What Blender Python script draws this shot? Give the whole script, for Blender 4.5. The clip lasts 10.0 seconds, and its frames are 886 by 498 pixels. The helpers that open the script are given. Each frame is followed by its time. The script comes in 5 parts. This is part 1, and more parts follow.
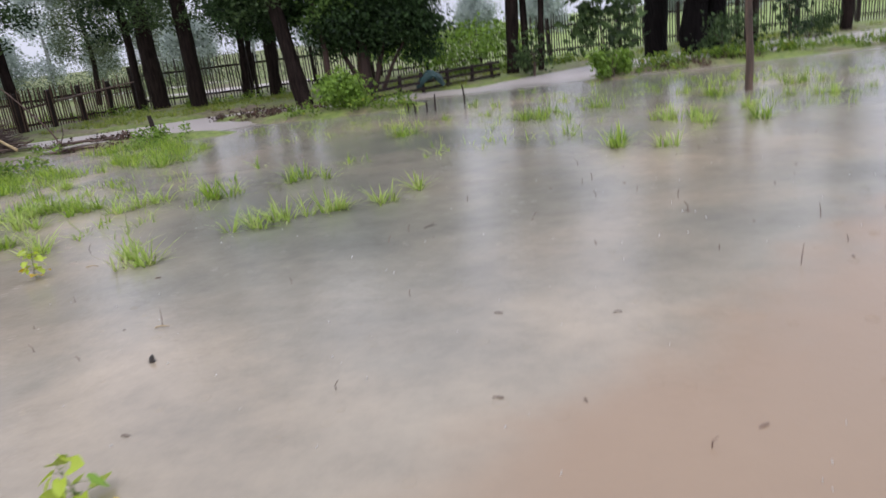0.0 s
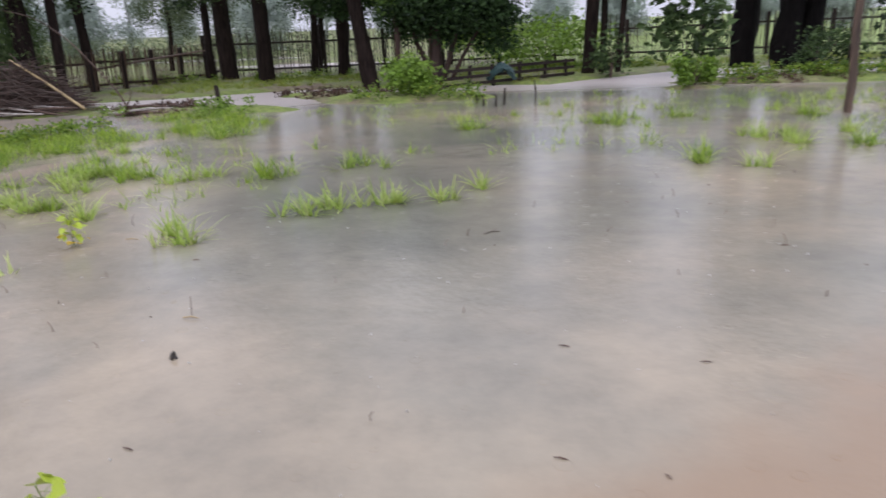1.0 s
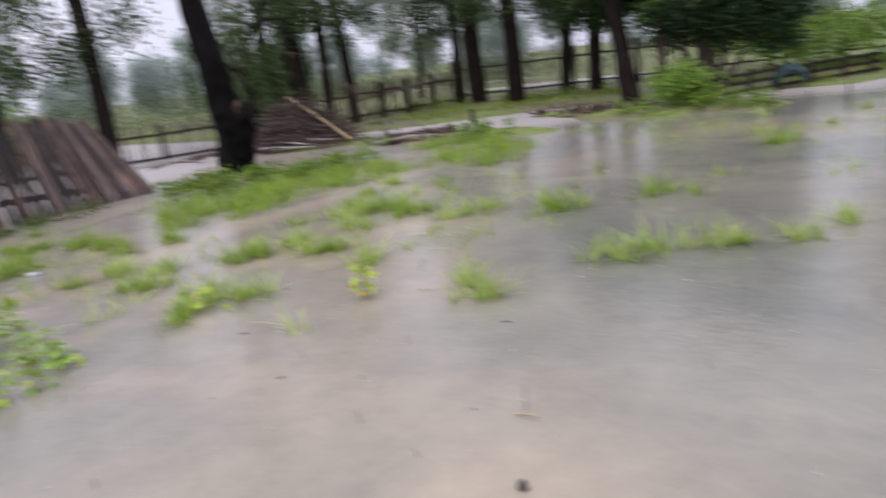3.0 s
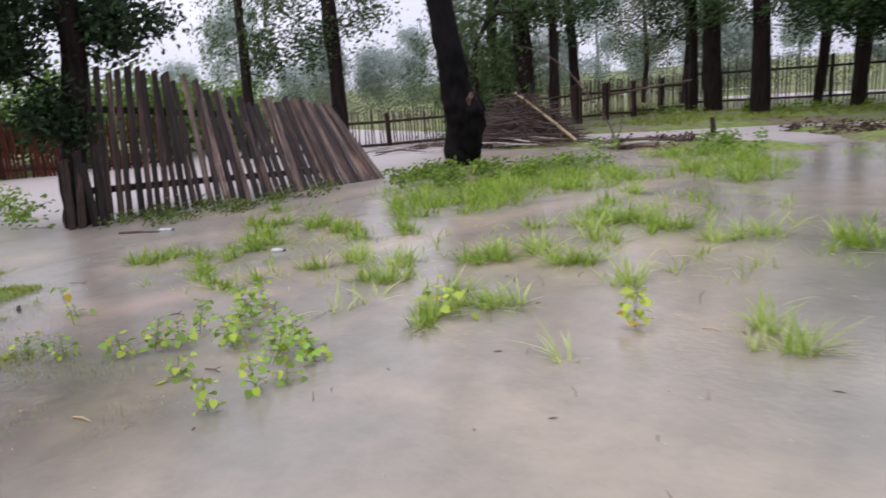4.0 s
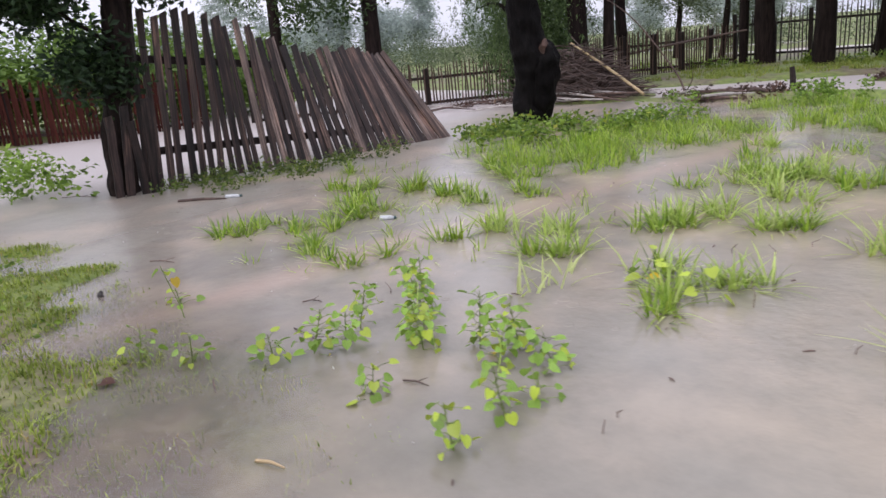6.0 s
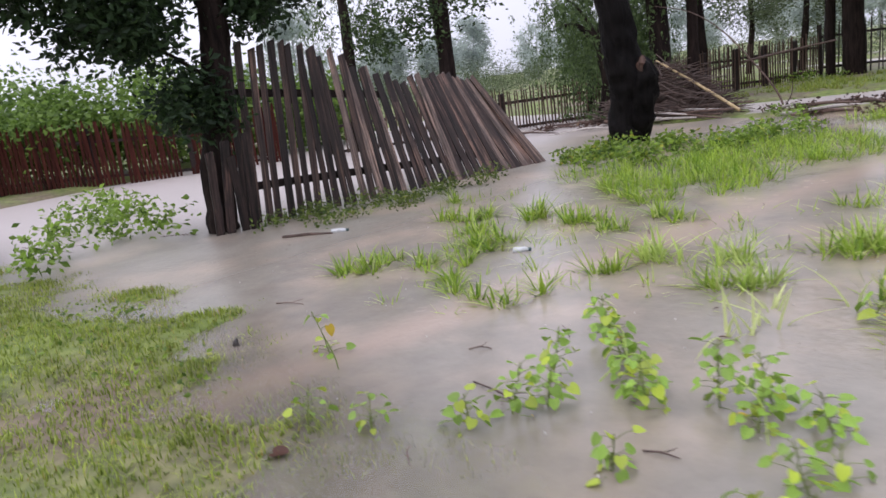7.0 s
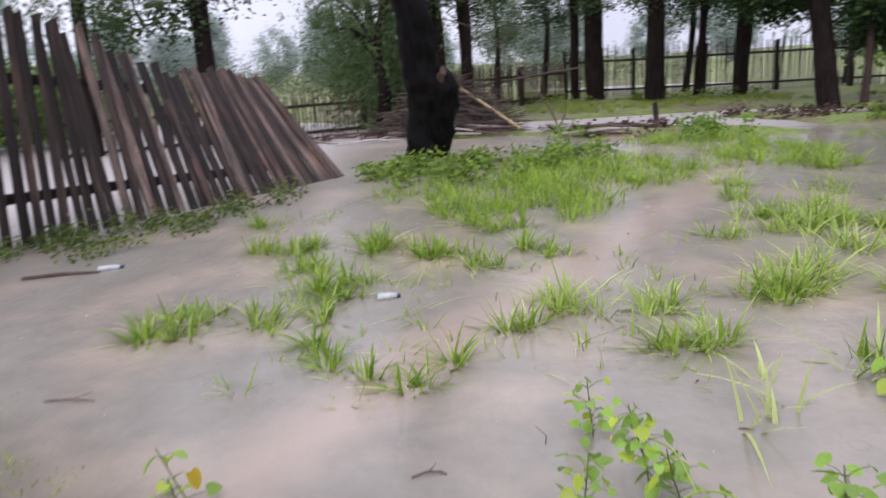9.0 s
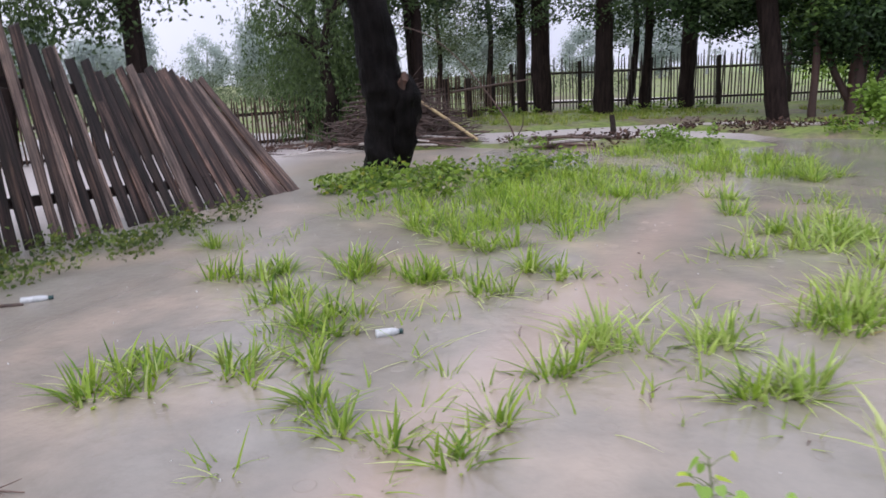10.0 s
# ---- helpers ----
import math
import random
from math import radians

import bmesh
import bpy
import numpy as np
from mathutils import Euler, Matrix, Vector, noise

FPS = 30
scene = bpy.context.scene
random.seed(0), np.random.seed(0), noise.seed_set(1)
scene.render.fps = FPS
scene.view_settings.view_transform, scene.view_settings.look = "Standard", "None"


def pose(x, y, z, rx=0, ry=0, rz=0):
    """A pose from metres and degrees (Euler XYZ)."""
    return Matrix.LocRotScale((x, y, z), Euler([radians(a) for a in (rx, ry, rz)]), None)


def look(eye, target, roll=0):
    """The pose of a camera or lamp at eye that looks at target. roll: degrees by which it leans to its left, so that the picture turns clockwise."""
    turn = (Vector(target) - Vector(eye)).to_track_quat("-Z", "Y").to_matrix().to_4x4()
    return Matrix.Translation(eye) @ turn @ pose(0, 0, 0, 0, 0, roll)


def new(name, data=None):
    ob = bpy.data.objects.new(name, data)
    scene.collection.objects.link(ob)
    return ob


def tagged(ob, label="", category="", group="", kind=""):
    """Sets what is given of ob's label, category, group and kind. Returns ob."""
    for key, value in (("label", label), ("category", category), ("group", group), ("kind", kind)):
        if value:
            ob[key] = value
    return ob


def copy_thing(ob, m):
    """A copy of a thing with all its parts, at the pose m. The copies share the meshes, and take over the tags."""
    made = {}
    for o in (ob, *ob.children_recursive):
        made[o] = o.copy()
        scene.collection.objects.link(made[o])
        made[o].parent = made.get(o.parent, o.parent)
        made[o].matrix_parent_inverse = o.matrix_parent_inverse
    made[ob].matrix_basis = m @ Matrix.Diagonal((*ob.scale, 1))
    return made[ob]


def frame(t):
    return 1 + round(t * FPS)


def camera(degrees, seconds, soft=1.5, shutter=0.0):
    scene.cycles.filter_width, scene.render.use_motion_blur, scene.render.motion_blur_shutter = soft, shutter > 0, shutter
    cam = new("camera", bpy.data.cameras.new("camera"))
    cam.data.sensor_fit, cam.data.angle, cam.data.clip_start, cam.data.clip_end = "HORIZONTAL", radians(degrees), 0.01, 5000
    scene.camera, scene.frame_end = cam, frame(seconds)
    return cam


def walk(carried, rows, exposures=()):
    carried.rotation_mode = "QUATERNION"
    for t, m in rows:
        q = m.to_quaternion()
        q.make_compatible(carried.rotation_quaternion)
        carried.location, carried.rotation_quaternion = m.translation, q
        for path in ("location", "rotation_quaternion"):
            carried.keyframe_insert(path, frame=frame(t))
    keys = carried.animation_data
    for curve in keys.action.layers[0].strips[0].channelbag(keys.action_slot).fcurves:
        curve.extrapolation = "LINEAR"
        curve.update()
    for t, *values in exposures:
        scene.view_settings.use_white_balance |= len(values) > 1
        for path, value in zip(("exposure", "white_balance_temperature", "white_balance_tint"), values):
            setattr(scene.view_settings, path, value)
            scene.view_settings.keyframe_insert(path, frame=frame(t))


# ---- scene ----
cam = camera(64.1, 10.0, soft=1.55, shutter=0.55)
PATH = [
    (0, (0.255, 0.51, 1.47), (0.087, 2.413, 0.877), -6.8),
    (0.5, (0.297, 0.786, 1.482), (0.113, 2.712, 0.976), -2.1),
    (1, (0.154, 0.98, 1.435), (-0.158, 2.861, 0.831), -2.4),
    (1.5, (-0.062, 1.263, 1.439), (-0.469, 3.138, 0.873), -3.6),
    (2, (-0.161, 1.57, 1.414), (-0.359, 3.479, 0.851), -2.0),
    (2.5, (-0.291, 1.723, 1.433), (-0.61, 3.63, 0.92), -0.5),
    (3, (-0.757, 1.839, 1.397), (-1.676, 3.542, 0.892), -7.4),
    (3.2, (-0.881, 1.795, 1.425), (-1.956, 3.417, 0.963), -6.8),
    (4.3, (-1.723, 2.103, 1.384), (-3.112, 3.461, 0.906), -3.7),
    (4.5, (-1.872, 2.081, 1.383), (-3.277, 3.417, 0.892), -3.3),
    (5, (-2.302, 1.968, 1.391), (-3.668, 3.324, 0.848), -5.6),
    (5.2, (-2.404, 1.945, 1.386), (-3.783, 3.282, 0.829), -5.0),
    (6.3, (-3.226, 2.037, 1.193), (-4.544, 3.44, 0.652), -5.2),
    (6.5, (-3.339, 2.016, 1.182), (-4.704, 3.38, 0.656), -4.5),
    (7, (-3.763, 1.927, 1.23), (-5.206, 3.235, 0.775), -7.6),
    (7.5, (-4.047, 1.99, 1.209), (-5.318, 3.472, 0.775), -7.9),
    (8, (-4.39, 2.131, 1.231), (-5.41, 3.762, 0.686), -2.3),
    (8.5, (-4.768, 2.235, 1.223), (-5.753, 3.901, 0.719), -3.5),
    (9, (-5.045, 2.374, 1.24), (-5.903, 4.11, 0.739), -3.4),
    (9.5, (-5.352, 2.612, 1.205), (-6.059, 4.431, 0.767), -5.1),
    (10, (-5.645, 2.784, 1.162), (-6.331, 4.602, 0.688), -2.5),
]
walk(cam, [(t, look(eye, target, roll)) for t, eye, target, roll in PATH], exposures=((0.0, -0.12, 6500, 9), (2.0, -0.08, 6500, 12), (4.5, 0.0, 6550, 12), (8.0, 0.1, 6550, 12), (10.0, 0.08, 6350, 12)))

# ---- world and sun: rain overcast ----
world = bpy.data.worlds.new("overcast_sky")
scene.world = world
world.use_nodes = True
wn, wl = world.node_tree.nodes, world.node_tree.links
wn.clear()
w_out = wn.new("ShaderNodeOutputWorld")
w_sky = wn.new("ShaderNodeTexSky")
w_sky.sky_type = "NISHITA"
w_sky.sun_disc = False
w_sky.sun_elevation = radians(55)
w_sky.sun_rotation = radians(200)
w_sky.dust_density = 6.0
w_clear = wn.new("ShaderNodeBackground")
w_clear.inputs["Strength"].default_value = 0.08
w_cloud = wn.new("ShaderNodeBackground")
w_cloud.inputs["Strength"].default_value = 1.38
w_noise = wn.new("ShaderNodeTexNoise")
w_noise.inputs["Scale"].default_value = 2.2
w_noise.inputs["Detail"].default_value = 4
w_ramp = wn.new("ShaderNodeValToRGB")
w_ramp.color_ramp.elements[0].position = 0.3
w_ramp.color_ramp.elements[0].color = (0.64, 0.66, 0.82, 1)
w_ramp.color_ramp.elements[1].position = 0.7
w_ramp.color_ramp.elements[1].color = (0.90, 0.91, 1.05, 1)
w_mix = wn.new("ShaderNodeMixShader")
w_mix.inputs["Fac"].default_value = 0.88
wl.new(w_sky.outputs["Color"], w_clear.inputs["Color"])
wl.new(w_noise.outputs["Fac"], w_ramp.inputs["Fac"])
# overcast: the zenith is brighter than the horizon
w_tc = wn.new("ShaderNodeTexCoord")
w_sep = wn.new("ShaderNodeSeparateXYZ")
w_up = wn.new("ShaderNodeMapRange")
w_up.inputs["From Min"].default_value = 0.0
w_up.inputs["From Max"].default_value = 0.9
w_up.inputs["To Min"].default_value = 0.84
w_up.inputs["To Max"].default_value = 1.55
w_mul = wn.new("ShaderNodeVectorMath")
w_mul.operation = "SCALE"
wl.new(w_tc.outputs["Generated"], w_sep.inputs["Vector"])
wl.new(w_sep.outputs["Z"], w_up.inputs["Value"])
wl.new(w_ramp.outputs["Color"], w_mul.inputs[0])
wl.new(w_up.outputs["Result"], w_mul.inputs["Scale"])
wl.new(w_mul.outputs["Vector"], w_cloud.inputs["Color"])
wl.new(w_clear.outputs["Background"], w_mix.inputs[1])
wl.new(w_cloud.outputs["Background"], w_mix.inputs[2])
wl.new(w_mix.outputs["Shader"], w_out.inputs["Surface"])

sun = new("sun", bpy.data.lights.new("sun", "SUN"))
sun.data.energy = 0.9
sun.data.angle = radians(30)
sun.data.color = (1.0, 0.97, 0.93)
sun.matrix_world = look((-8, -12, 25), (-3, 8, 0))


# ---- materials ----
def nodes_of(name):
    m = bpy.data.materials.new(name)
    m.use_nodes = True
    nt = m.node_tree
    return m, nt.nodes, nt.links, nt.nodes["Principled BSDF"], nt.nodes["Material Output"]


def ramp(nd, stops):
    r = nd.new("ShaderNodeValToRGB")
    while len(r.color_ramp.elements) < len(stops):
        r.color_ramp.elements.new(0.5)
    for e, (p, c) in zip(r.color_ramp.elements, stops):
        e.position, e.color = p, (*c, 1)
    return r


def noise_tex(nd, lk, scale, detail=4, stretch=(1, 1, 1), coord="Object", seed=0.0, apart=False):
    """Noise in metres; apart: each object gets its own stretch of it."""
    tc = nd.new("ShaderNodeTexCoord")
    mp = nd.new("ShaderNodeMapping")
    mp.inputs["Scale"].default_value = stretch
    mp.inputs["Location"].default_value = (seed, seed * 0.7, seed * 1.3)
    n = nd.new("ShaderNodeTexNoise")
    n.inputs["Scale"].default_value = scale
    n.inputs["Detail"].default_value = detail
    lk.new(tc.outputs[coord], mp.inputs["Vector"])
    if apart:
        info = nd.new("ShaderNodeObjectInfo")
        far = nd.new("ShaderNodeMath")
        far.operation = "MULTIPLY"
        far.inputs[1].default_value = 47.0
        add = nd.new("ShaderNodeVectorMath")
        lk.new(info.outputs["Random"], far.inputs[0])
        lk.new(mp.outputs["Vector"], add.inputs[0])
        lk.new(far.outputs["Value"], add.inputs[1])
        lk.new(add.outputs["Vector"], n.inputs["Vector"])
    else:
        lk.new(mp.outputs["Vector"], n.inputs["Vector"])
    return n


def bump(nd, lk, bsdf, source, strength, distance):
    b = nd.new("ShaderNodeBump")
    b.inputs["Strength"].default_value = strength
    b.inputs["Distance"].default_value = distance
    lk.new(source, b.inputs["Height"])
    lk.new(b.outputs["Normal"], bsdf.inputs["Normal"])
    return b


def mixed(nd, lk, fac, a, b):
    m = nd.new("ShaderNodeMix")
    m.data_type = "RGBA"
    for socket, value in ((m.inputs[0], fac), (m.inputs[6], a), (m.inputs[7], b)):
        if isinstance(value, tuple):
            socket.default_value = (*value, 1)
        elif isinstance(value, (int, float)):
            socket.default_value = value
        else:
            lk.new(value, socket)
    return m.outputs[2]


def rough_mat(name, dark, light, scale, stretch=(1, 1, 1), rough=0.7, depth=0.01, second=None, vary=0.0, spec=0.5, blotch=0.0, span=(0.32, 0.7)):
    """Two-scale noise colour, bump from the fine grain; second: patches of another colour; vary: object-to-object brightness."""
    m, nd, lk, bs, _ = nodes_of(name)
    fine = noise_tex(nd, lk, scale, 6, stretch, apart=vary > 0)
    fine.inputs["Roughness"].default_value = 0.7
    r = ramp(nd, [(span[0], dark), (span[1], light)])
    lk.new(fine.outputs["Fac"], r.inputs["Fac"])
    colour = r.outputs["Color"]
    if blotch:
        wide = noise_tex(nd, lk, blotch, 4, (1, 1, 0.22), seed=2.0, apart=True)
        k = ramp(nd, [(0.3, (0.35, 0.33, 0.34)), (0.5, (0.9, 0.88, 0.86)), (0.7, (1.9, 1.75, 1.6))])
        lk.new(wide.outputs["Fac"], k.inputs["Fac"])
        by = nd.new("ShaderNodeMix")
        by.data_type, by.blend_type = "RGBA", "MULTIPLY"
        by.inputs[0].default_value = 1.0
        lk.new(colour, by.inputs[6])
        lk.new(k.outputs["Color"], by.inputs[7])
        colour = by.outputs[2]
    if second:
        big = noise_tex(nd, lk, scale * 0.13, 3, (1, 1, 1), seed=5.0)
        k = ramp(nd, [(0.45, (0, 0, 0)), (0.65, (1, 1, 1))])
        lk.new(big.outputs["Fac"], k.inputs["Fac"])
        colour = mixed(nd, lk, k.outputs["Color"], colour, second)
    if vary:
        info = nd.new("ShaderNodeObjectInfo")
        mr = nd.new("ShaderNodeMapRange")
        mr.inputs["To Min"].default_value = 1 - vary
        mr.inputs["To Max"].default_value = 1 + vary
        lk.new(info.outputs["Random"], mr.inputs["Value"])
        hv = nd.new("ShaderNodeHueSaturation")
        lk.new(mr.outputs["Result"], hv.inputs["Value"])
        lk.new(colour, hv.inputs["Color"])
        colour = hv.outputs["Color"]
    lk.new(colour, bs.inputs["Base Color"])
    bs.inputs["Roughness"].default_value = rough
    bs.inputs["Specular IOR Level"].default_value = spec
    bump(nd, lk, bs, fine.outputs["Fac"], 0.8, depth)
    return m


def leaf_mat(name, dark, light, rough=0.45, trans=0.35, old=None):
    """Leaf colour changes from leaf to leaf; light shines through."""
    m, nd, lk, bs, out = nodes_of(name)
    geo = nd.new("ShaderNodeNewGeometry")
    stops = [(0.0, dark), (0.75, light)]
    if old:
        stops += [(0.93, light), (1.0, old)]
    r = ramp(nd, stops)
    lk.new(geo.outputs["Random Per Island"], r.inputs["Fac"])
    n = noise_tex(nd, lk, 3.0, 3)
    k = ramp(nd, [(0.3, (0.72, 0.72, 0.72)), (0.7, (1.2, 1.2, 1.2))])
    lk.new(n.outputs["Fac"], k.inputs["Fac"])
    mul = nd.new("ShaderNodeMix")
    mul.data_type, mul.blend_type = "RGBA", "MULTIPLY"
    mul.inputs[0].default_value = 1.0
    lk.new(r.outputs["Color"], mul.inputs[6])
    lk.new(k.outputs["Color"], mul.inputs[7])
    lk.new(mul.outputs[2], bs.inputs["Base Color"])
    bs.inputs["Roughness"].default_value = rough
    bs.inputs["Specular IOR Level"].default_value = 0.35
    tr = nd.new("ShaderNodeBsdfTranslucent")
    lk.new(mul.outputs[2], tr.inputs["Color"])
    mx = nd.new("ShaderNodeMixShader")
    mx.inputs["Fac"].default_value = trans
    lk.new(bs.outputs["BSDF"], mx.inputs[1])
    lk.new(tr.outputs["BSDF"], mx.inputs[2])
    lk.new(mx.outputs["Shader"], out.inputs["Surface"])
    return m


def ground_mat():
    m, nd, lk, bs, _ = nodes_of("muddy_ground")
    fine = noise_tex(nd, lk, 9.0, 6)
    mud = ramp(nd, [(0.3, (0.10, 0.075, 0.055)), (0.7, (0.22, 0.165, 0.12))])
    lk.new(fine.outputs["Fac"], mud.inputs["Fac"])
    turf = ramp(nd, [(0.3, (0.08, 0.12, 0.025)), (0.7, (0.22, 0.27, 0.06))])
    lk.new(fine.outputs["Fac"], turf.inputs["Fac"])
    big = noise_tex(nd, lk, 0.9, 4, seed=3.0)
    k = ramp(nd, [(0.34, (0, 0, 0)), (0.56, (1, 1, 1))])
    lk.new(big.outputs["Fac"], k.inputs["Fac"])
    near = mixed(nd, lk, k.outputs["Color"], mud.outputs["Color"], turf.outputs["Color"])
    tc = nd.new("ShaderNodeTexCoord")
    sep = nd.new("ShaderNodeSeparateXYZ")
    lk.new(tc.outputs["Object"], sep.inputs["Vector"])
    far = nd.new("ShaderNodeMapRange")
    far.inputs["From Min"].default_value = 24.0
    far.inputs["From Max"].default_value = 28.0
    east = nd.new("ShaderNodeMapRange")
    east.inputs["From Min"].default_value = -3.0
    east.inputs["From Max"].default_value = 2.0
    east.inputs["To Min"].default_value = 0.1
    lk.new(sep.outputs["X"], east.inputs["Value"])
    lk.new(sep.outputs["Y"], far.inputs["Value"])
    both = nd.new("ShaderNodeMath")
    both.operation = "MULTIPLY"
    lk.new(far.outputs["Result"], both.inputs[0])
    lk.new(east.outputs["Result"], both.inputs[1])
    meadow = ramp(nd, [(0.3, (0.15, 0.21, 0.05)), (0.7, (0.26, 0.34, 0.09))])
    lk.new(big.outputs["Fac"], meadow.inputs["Fac"])
    lk.new(mixed(nd, lk, both.outputs["Value"], near, meadow.outputs["Color"]), bs.inputs["Base Color"])
    bs.inputs["Roughness"].default_value = 0.75
    bump(nd, lk, bs, fine.outputs["Fac"], 0.7, 0.03)
    return m


TRAIL_SLOPE, TRAIL_FOOT = 0.15, 7.15


def water_mat():
    """Flood water full of silt: brown-grey body, clear gloss on top, ripples and rain rings."""
    m, nd, lk, bs, out = nodes_of("silty_flood_water")
    big = noise_tex(nd, lk, 0.35, 4, seed=1.5)
    mid = noise_tex(nd, lk, 1.1, 3, (1, 1, 1), seed=7.0)
    silt = ramp(nd, [(0.34, (0.165, 0.165, 0.138)), (0.5, (0.238, 0.221, 0.178)), (0.66, (0.315, 0.268, 0.202))])
    lk.new(big.outputs["Fac"], silt.inputs["Fac"])
    cloudy = ramp(nd, [(0.3, (0.84, 0.85, 0.86)), (0.68, (1.12, 1.1, 1.08))])
    lk.new(mid.outputs["Fac"], cloudy.inputs["Fac"])
    mul = nd.new("ShaderNodeMix")
    mul.data_type, mul.blend_type = "RGBA", "MULTIPLY"
    mul.inputs[0].default_value = 1.0
    speck = noise_tex(nd, lk, 5.0, 6, seed=4.0)
    speck.inputs["Roughness"].default_value = 0.7
    mottle = ramp(nd, [(0.3, (0.88, 0.88, 0.88)), (0.5, (1.0, 1.0, 1.0)), (0.72, (1.12, 1.11, 1.1))])
    lk.new(speck.outputs["Fac"], mottle.inputs["Fac"])
    mul0 = nd.new("ShaderNodeMix")
    mul0.data_type, mul0.blend_type = "RGBA", "MULTIPLY"
    mul0.inputs[0].default_value = 1.0
    lk.new(cloudy.outputs["Color"], mul0.inputs[6])
    lk.new(mottle.outputs["Color"], mul0.inputs[7])
    lk.new(silt.outputs["Color"], mul.inputs[6])
    lk.new(mul0.outputs[2], mul.inputs[7])
    # the western pool carries pinker mud, with patches of sky sheen painted as the paler low stop
    tcw = nd.new("ShaderNodeTexCoord")
    sepw = nd.new("ShaderNodeSeparateXYZ")
    lk.new(tcw.outputs["Object"], sepw.inputs["Vector"])
    west = nd.new("ShaderNodeMapRange")
    west.interpolation_type = "SMOOTHSTEP"
    west.inputs["From Min"].default_value, west.inputs["From Max"].default_value = -2.0, -6.0
    west.inputs["To Max"].default_value = 0.65
    lk.new(sepw.outputs["X"], west.inputs["Value"])
    pinkish = ramp(nd, [(0.34, (0.32, 0.29, 0.25)), (0.48, (0.25, 0.217, 0.185)), (0.66, (0.39, 0.31, 0.25))])
    lk.new(mid.outputs["Fac"], pinkish.inputs["Fac"])
    pink = nd.new("ShaderNodeMix")
    pink.data_type, pink.blend_type = "RGBA", "MULTIPLY"
    pink.inputs[0].default_value = 1.0
    lk.new(pinkish.outputs["Color"], pink.inputs[6])
    lk.new(mottle.outputs["Color"], pink.inputs[7])
    body = mixed(nd, lk, west.outputs["Result"], mul.outputs[2], pink.outputs[2])
    # a trail of stirred-up pink mud between the grass tufts
    trail_y = nd.new("ShaderNodeMath")
    trail_y.operation = "MULTIPLY_ADD"
    trail_y.inputs[1].default_value, trail_y.inputs[2].default_value = -TRAIL_SLOPE, TRAIL_FOOT
    lk.new(sepw.outputs["Y"], trail_y.inputs[0])
    trail_x = nd.new("ShaderNodeMath")
    lk.new(sepw.outputs["X"], trail_x.inputs[0])
    lk.new(trail_y.outputs["Value"], trail_x.inputs[1])
    trail_d = nd.new("ShaderNodeMath")
    trail_d.operation = "ABSOLUTE"
    lk.new(trail_x.outputs["Value"], trail_d.inputs[0])
    trail_n = nd.new("ShaderNodeMath")
    trail_n.operation = "MULTIPLY_ADD"
    trail_n.inputs[1].default_value = 0.9
    lk.new(mid.outputs["Fac"], trail_n.inputs[0])
    lk.new(trail_d.outputs["Value"], trail_n.inputs[2])
    trail = nd.new("ShaderNodeMapRange")
    trail.interpolation_type = "SMOOTHSTEP"
    trail.inputs["From Min"].default_value, trail.inputs["From Max"].default_value = 0.8, 0.4
    trail.inputs["To Max"].default_value = 0.55
    lk.new(trail_n.outputs["Value"], trail.inputs["Value"])
    reach = nd.new("ShaderNodeMapRange")
    reach.inputs["From Min"].default_value, reach.inputs["From Max"].default_value = 12.5, 9.5
    lk.new(sepw.outputs["Y"], reach.inputs["Value"])
    trail_f = nd.new("ShaderNodeMath")
    trail_f.operation = "MULTIPLY"
    lk.new(trail.outputs["Result"], trail_f.inputs[0])
    lk.new(reach.outputs["Result"], trail_f.inputs[1])
    body = mixed(nd, lk, trail_f.outputs["Value"], body, (0.45, 0.335, 0.27))
    # a plume of red clay drifting in from the south-east
    tc = nd.new("ShaderNodeTexCoord")
    sep = nd.new("ShaderNodeSeparateXYZ")
    lk.new(tc.outputs["Object"], sep.inputs["Vector"])
    sx = nd.new("ShaderNodeMath")
    sx.operation = "MULTIPLY_ADD"
    sx.inputs[1].default_value = 0.95
    sx.inputs[2].default_value = 2.45
    lk.new(sep.outputs["X"], sx.inputs[0])
    df = nd.new("ShaderNodeMath")
    df.operation = "SUBTRACT"
    lk.new(sx.outputs["Value"], df.inputs[0])
    lk.new(sep.outputs["Y"], df.inputs[1])
    wob = nd.new("ShaderNodeMath")
    wob.operation = "MULTIPLY_ADD"
    wob.inputs[1].default_value = 1.6
    lk.new(mid.outputs["Fac"], wob.inputs[0])
    lk.new(df.outputs["Value"], wob.inputs[2])
    plume = nd.new("ShaderNodeMapRange")
    plume.interpolation_type = "SMOOTHSTEP"
    plume.inputs["From Min"].default_value = 0.35
    plume.inputs["From Max"].default_value = 1.25
    plume.inputs["To Max"].default_value = 0.85
    lk.new(wob.outputs["Value"], plume.inputs["Value"])
    muddy = mixed(nd, lk, plume.outputs["Result"], body, (0.285, 0.195, 0.125))
    # the current roughens the western channel and the strip under the far shore; sky glare there is painted paler
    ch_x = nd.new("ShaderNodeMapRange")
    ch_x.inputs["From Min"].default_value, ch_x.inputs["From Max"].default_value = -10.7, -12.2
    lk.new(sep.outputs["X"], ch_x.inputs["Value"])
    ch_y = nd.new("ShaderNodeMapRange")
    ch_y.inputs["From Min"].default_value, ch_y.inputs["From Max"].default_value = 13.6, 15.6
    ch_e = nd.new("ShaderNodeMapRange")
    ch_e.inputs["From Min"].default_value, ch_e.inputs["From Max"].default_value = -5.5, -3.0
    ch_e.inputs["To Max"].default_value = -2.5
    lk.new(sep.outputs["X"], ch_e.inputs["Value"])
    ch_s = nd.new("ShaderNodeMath")
